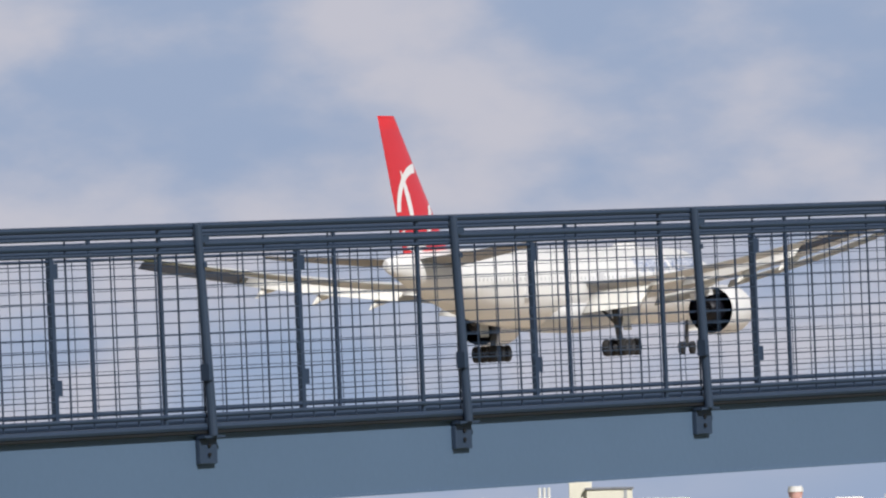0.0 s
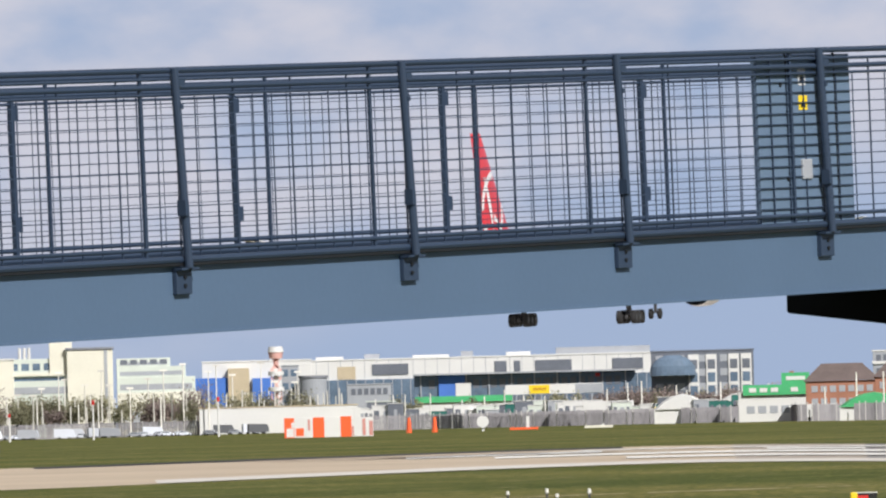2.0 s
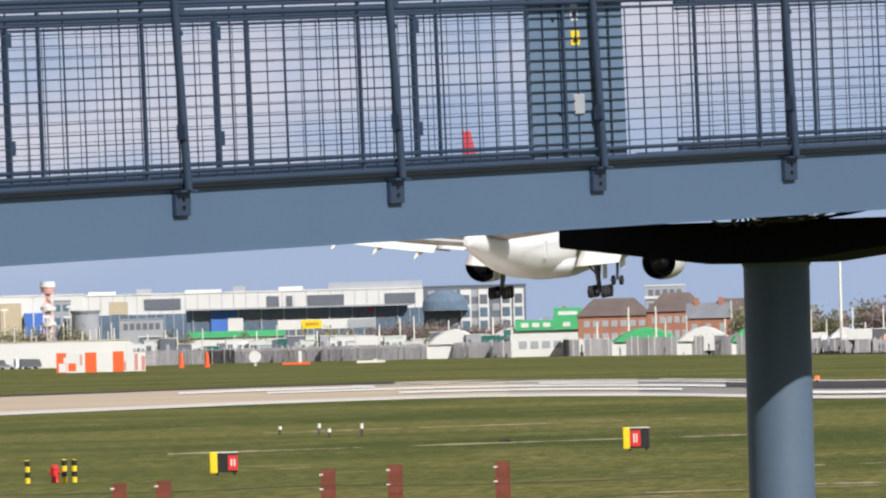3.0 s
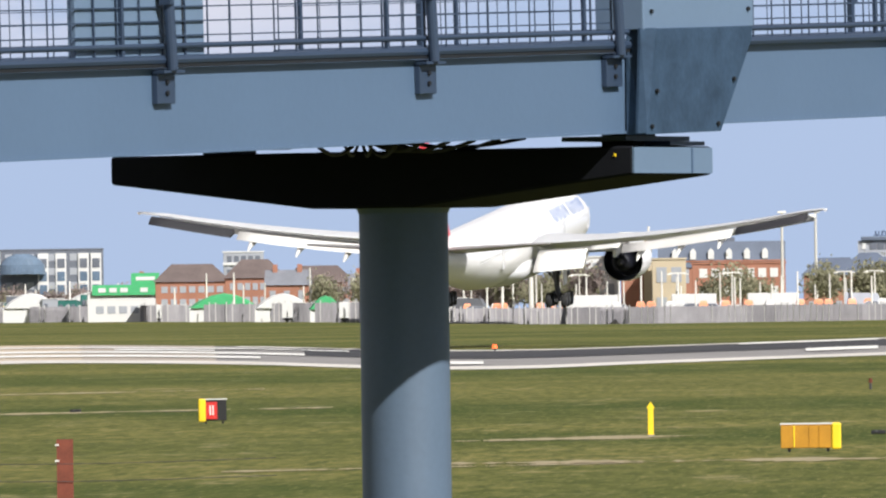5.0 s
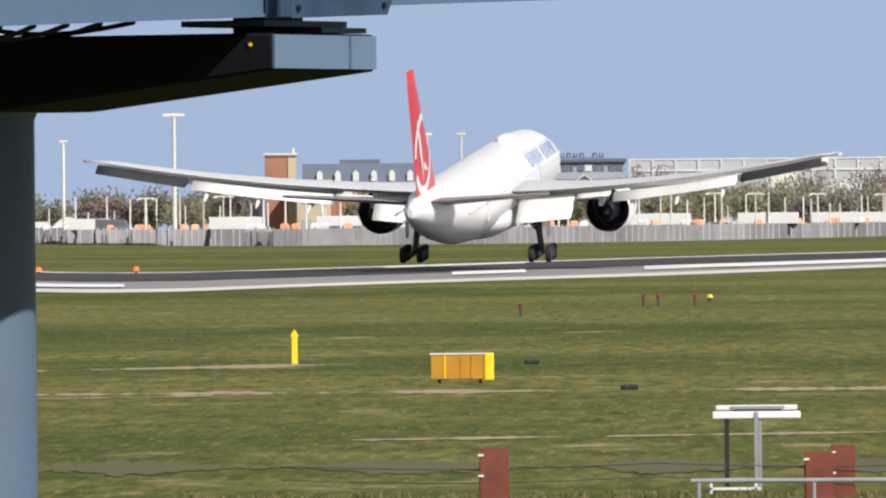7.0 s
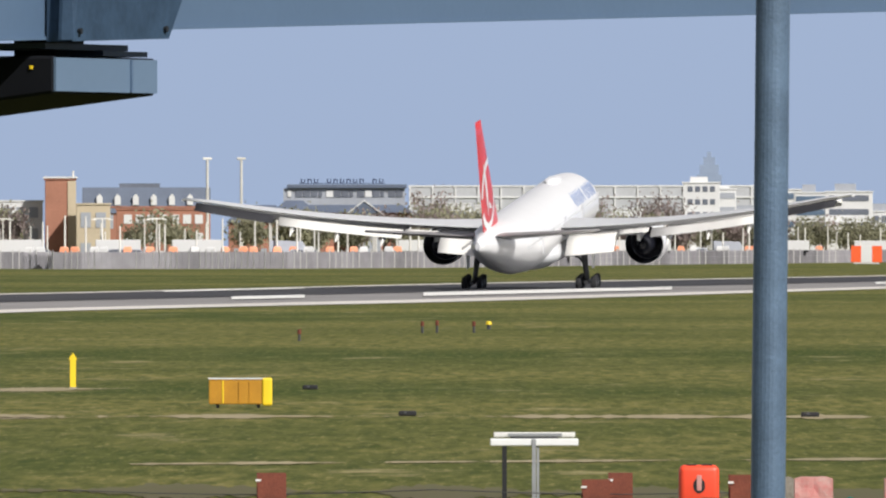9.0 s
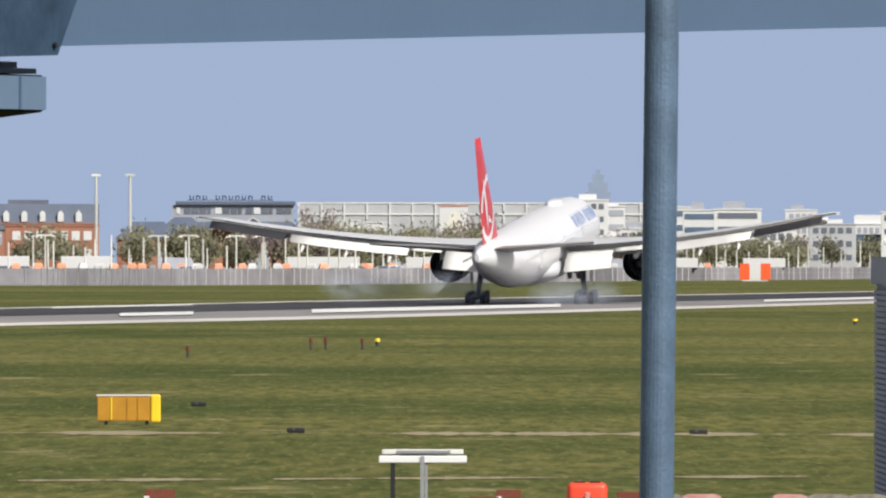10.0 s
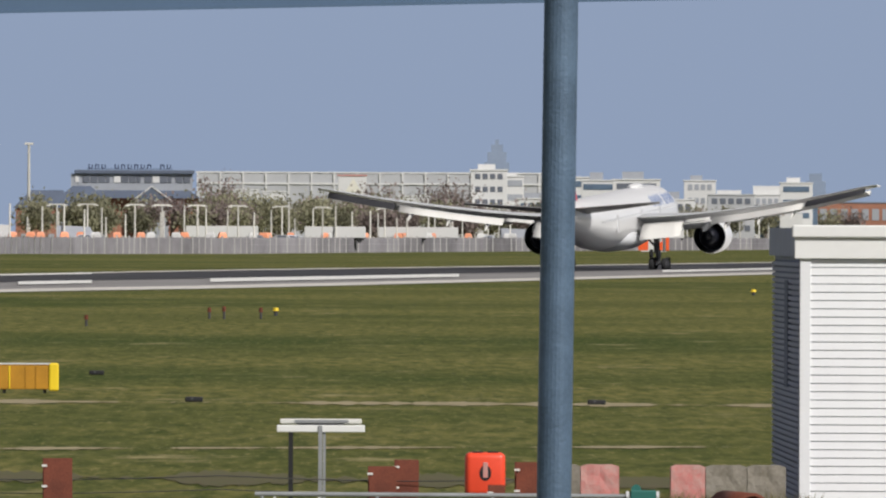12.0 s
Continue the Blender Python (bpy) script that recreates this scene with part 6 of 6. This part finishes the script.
dr_ = empty("orange_float", pose(3.26, 160, 0), "bright orange plastic float box with handle slots", "float")
fb = box(-0.285, 0.285, -0.2, 0.2, 0.46, 1.08)
bmesh.ops.bevel(fb, geom=fb.edges[:], offset=0.085, segments=4, affect="EDGES", profile=0.5)
part("body", fb, M_DRUM, dr_, smooth=True)
for x in (-0.11, 0.11):
    part("handle_slot", box(x - 0.075, x + 0.075, -0.15, -0.06, 1.072, 1.095, 0.008), M_BLACK, dr_)
part("label_plate", box(-0.035, 0.035, -0.212, -0.19, 0.72, 0.94, 0.008), M_PINK, dr_)
part("dark_mark", loft([[(0.085 * math.cos(q) * k, y_, 0.79 + 0.11 * math.sin(q) * k) for q in [2 * math.pi * i / 14 for i in range(14)]] for y_, k in ((-0.206, 1), (-0.19, 1))]), M_BLACK, dr_)
part("stand", box(-0.17, 0.17, -0.17, 0.17, 0, 0.48), M_RUST, dr_)
x = 4.28
for w, mt in ((0.40, M_CONC), (0.56, M_PINK), (0.74, None), (0.50, M_PINK), (0.60, M_CONC), (0.56, M_CONC)):
    if mt is None:
        x += w
        continue
    bl = empty("barrier_block", pose(x + w / 2, 162.6, 0), "faded red painted concrete barrier block" if mt is M_PINK else "weathered grey concrete barrier block", "barrier", "barrier blocks")
    part("block", rough_block(w, 0.86, w * 13), mt, bl)
    part("lifting_slot", box(-0.08, 0.08, -0.205, 0.19, 0.0, 0.08), M_BLACK, bl)
    x += w
pr = empty("pipe_rail", pose(4.6, 157, 0), "low grey pipe rail with a blue-green valve", "rail")
part("pipe", tube((-4.6, 0, 0.545), (0.75, 0, 0.53), 0.034, seg=10), M_POSTGREY, pr)
for x in (-4.5, -2.9, -1.3, 0.3):
    part("post", tube((x, 0, 0), (x, 0, 0.54), 0.028, seg=8), M_POSTGREY, pr)
part("valve", box(0.62, 0.98, -0.06, 0.06, 0.45, 0.62, 0.02), M_TEAL, pr)
part("valve_wheel", tube((0.70, -0.02, 0.63), (0.70, 0.02, 0.63), 0.07, seg=12), M_TEAL, pr)
for x in (0.58, 1.0):
    part("flange", tube((x - 0.02, 0, 0.535), (x + 0.02, 0, 0.535), 0.07, seg=12), M_WINGGREY, pr)
pe = empty("rusty_pipe", pose(6.95, 157.5, 0, 0, 0, 12), "open end of a rusty steel pipe", "pipe")
ring_ = [2 * math.pi * i / 22 for i in range(22)]
part("wall", loft([[(r * math.cos(q), y_, 0.34 + r * math.sin(q)) for q in ring_] for y_, r in ((0, 0.19), (0, 0.235), (1.6, 0.235), (1.6, 0.19), (0.01, 0.188))], cap=False), M_RUST, pe, smooth=True)
part("cradle", box(-0.2, 0.2, 0.3, 1.2, 0, 0.12), M_CONC, pe)

# ---- white boarded shed ----
sh = empty("shed", pose(7.96, 164.8, 0), "white weatherboarded shed with slatted shaded side", "shed")
SW, SD = 6.0, 9.0
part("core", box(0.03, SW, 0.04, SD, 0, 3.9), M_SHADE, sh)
first = None
n_ = 31
for i in range(n_):
    z = 0.08 + i * 0.121
    if first is None:
        first = part("board", prism([(-0.028, 0.0), (-0.014, 0.109), (0.03, 0.109), (0.03, 0.0)], 0, 0.14, SW), M_SIDING, sh)
        first.matrix_basis = Matrix.Translation((0, 0, z))
    else:
        share("board", first, sh, Matrix.Translation((0, 0, z)))
part("corner_board", box(-0.02, 0.14, -0.05, 0.04, 0, 3.86, 0.008), M_SIDING, sh)
part("fascia", box(-0.10, SW + 0.1, -0.10, 0.05, 3.83, 4.14, 0.01), M_WHITE, sh)
part("gutter", box(-0.14, SW + 0.1, -0.16, 0.02, 4.14, 4.32, 0.02), M_WHITE, sh)
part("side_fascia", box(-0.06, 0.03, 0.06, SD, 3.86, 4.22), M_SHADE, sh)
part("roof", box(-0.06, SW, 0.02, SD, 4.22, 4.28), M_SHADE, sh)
first = None
for i in range(44):
    m_ = Matrix.Translation((0, 0, 0.1 + i * 0.084))
    if first is None:
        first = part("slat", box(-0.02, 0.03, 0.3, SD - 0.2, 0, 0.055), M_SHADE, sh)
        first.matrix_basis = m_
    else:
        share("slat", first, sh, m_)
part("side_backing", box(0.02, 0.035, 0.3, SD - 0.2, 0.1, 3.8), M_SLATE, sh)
part("vent_slot", box(-0.03, 0.03, 3.6, 4.6, 1.9, 3.5), M_SLATE, sh)

# ---- lamp post in front of the bridge ----
lp = empty("lamp_post", pose(1.132, 44.0, 0, 0, 0.6, 0), "galvanised blue-grey steel lamp post with pitted paint", "lamp post")
part("shaft", tube((0, 0, 0), (0, 0, 6.0), 0.069, 0.066, 28), M_GALV, lp)
part("base_collar", tube((0, 0, 0), (0, 0, 0.5), 0.092, seg=20), M_GALV, lp)
part("top_cap", tube((0, 0, 6.0), (0, 0, 6.05), 0.072, 0.05, 20), M_GALV, lp)


# long grass at the near boundary, loose blades in clumps
def blade_material():
    m = bpy.data.materials.new("long_grass")
    m.use_nodes = True
    n, l = m.node_tree.nodes, m.node_tree.links
    b = n["Principled BSDF"]
    b.inputs["Roughness"].default_value = 0.8
    geo, rp = n.new("ShaderNodeNewGeometry"), n.new("ShaderNodeValToRGB")
    l.new(geo.outputs["Random Per Island"], rp.inputs[0])
    e = rp.color_ramp.elements
    e[0].color, e[1].color = (0.105, 0.125, 0.03, 1), (0.36, 0.30, 0.15, 1)
    k = e.new(0.65)
    k.color = (0.21, 0.195, 0.07, 1)
    tr, mx = n.new("ShaderNodeBsdfTranslucent"), n.new("ShaderNodeMixShader")
    mx.inputs[0].default_value = 0.45
    l.new(rp.outputs[0], b.inputs["Base Color"])
    l.new(rp.outputs[0], tr.inputs[0])
    l.new(b.outputs[0], mx.inputs[1])
    l.new(tr.outputs[0], mx.inputs[2])
    l.new(mx.outputs[0], n["Material Output"].inputs[0])
    return m


def long_grass():
    r_ = random.Random(21)
    verts, faces = [], []

    def clump(cx, cy, high, count):
        for _ in range(count):
            x_, y_ = cx + r_.gauss(0, 0.10), cy + r_.gauss(0, 0.15)
            h, a = high * r_.uniform(0.45, 1.1), r_.uniform(-0.9, 0.9)
            w, lean = r_.uniform(0.008, 0.016), r_.gauss(0, 0.28) * high
            dx, dy = w * math.cos(a), w * math.sin(a)
            o_ = len(verts)
            verts.extend([(x_ - dx, y_ - dy, 0), (x_ + dx, y_ + dy, 0), (x_ + dx * 0.7 + lean * 0.4, y_ + dy, h * 0.6), (x_ - dx * 0.7 + lean * 0.4, y_ - dy, h * 0.6), (x_ + lean, y_, h)])
            faces.extend([(o_, o_ + 1, o_ + 2, o_ + 3), (o_ + 3, o_ + 2, o_ + 4)])

    for i in range(70):
        clump(r_.uniform(5.25, 6.15), r_.uniform(161.6, 163.2), r_.uniform(0.22, 0.5), 30)
    for i in range(150):
        clump(r_.uniform(4.2, 8.0), r_.uniform(160.2, 162.2), r_.uniform(0.22, 0.52), 26)
    for i in range(260):
        clump(r_.uniform(-8, 4.2), r_.uniform(164.5, 170.5), r_.uniform(0.05, 0.16), 22)
    for i in range(200):
        clump(r_.uniform(-34, -13), r_.uniform(196, 203), r_.uniform(0.08, 0.28), 22)
    me = bpy.data.meshes.new("long_grass")
    me.from_pydata(verts, [], faces)
    me.materials.append(blade_material())
    return tagged(new("long_grass", me), "uncut green and straw grass clumps at the boundary", "grass", kind="stuff")


long_grass()


# ---- what moves ----
def motions():
    walk(plane, [
        (0, pose(-127.41, 843.9, 20.67, 1.20, -1.00, -11.62)),
        (0.5, pose(-121.17, 891.3, 18.98, 1.30, -0.95, -11.43)),
        (1, pose(-115.18, 942.4, 16.91, 1.27, -0.90, -10.66)),
        (1.5, pose(-110.86, 1000.3, 15.08, 1.23, -0.55, -9.78)),
        (2, pose(-106.82, 1064.1, 12.90, 1.20, -0.20, -9.14)),
        (2.5, pose(-101.94, 1122.8, 10.85, 1.85, 0.20, -9.17)),
        (3, pose(-95.28, 1164.4, 9.07, 2.50, 0.60, -9.00)),
        (3.2, pose(-91.47, 1162.0, 8.73, 2.78, 0.60, -8.90)),
        (4.8, pose(-52.31, 1012.7, 4.11, 5.00, 0.60, -8.26)),
        (5, pose(-49.31, 1020.8, 4.03, 5.17, 0.57, -8.16)),
        (5.5, pose(-39.86, 944.6, 2.65, 5.60, 0.48, -7.79)),
        (6, pose(-30.15, 884.5, 2.12, 5.53, 0.40, -7.75)),
        (6.5, pose(-23.98, 921.7, 1.36, 5.47, 0.20, -7.55)),
        (7, pose(-17.68, 947.8, 1.07, 5.40, -0.00, -7.40)),
        (7.2, pose(-15.31, 960.3, 0.94, 5.40, -0.03, -7.40)),
        (8.8, pose(3.63, 1059.6, 1.14, 5.40, -0.27, -7.70)),
        (9, pose(5.94, 1072.0, 0.31, 5.40, -0.30, -7.80)),
        (9.5, pose(11.55, 1094.9, 0.31, 5.00, -0.35, -8.45)),
        (10, pose(17.35, 1122.3, 0.31, 4.55, -0.40, -8.95)),
        (10.5, pose(22.38, 1149.8, 0.31, 4.10, -0.45, -9.32)),
        (11, pose(28.27, 1193.0, 0.31, 3.54, -0.50, -9.75)),
        (11.5, pose(34.26, 1235.2, 0.31, 2.95, -0.55, -10.40)),
        (12, pose(40.15, 1273.4, 0.31, 2.20, -0.60, -11.10)),
    ])
    for puff, (x, y, z, t) in zip(puffs, PUFFS):
        # smoke boils up from the wheels' track, rolls back on the wind and thins
        walk(puff, [
            (0, pose(x, y, -4.0)),
            (t - 0.3, pose(x, y, -4.0)),
            (t, pose(x - 0.4, y, z)),
            (t + 0.7, pose(x - 2.2, y - 3, z + 0.35, 0, 6)),
            (t + 1.5, pose(x - 5.0, y - 6, -0.6, 0, 9)),
            (12, pose(x - 7.0, y - 9, -3.4, 0, 10)),
        ])


motions()
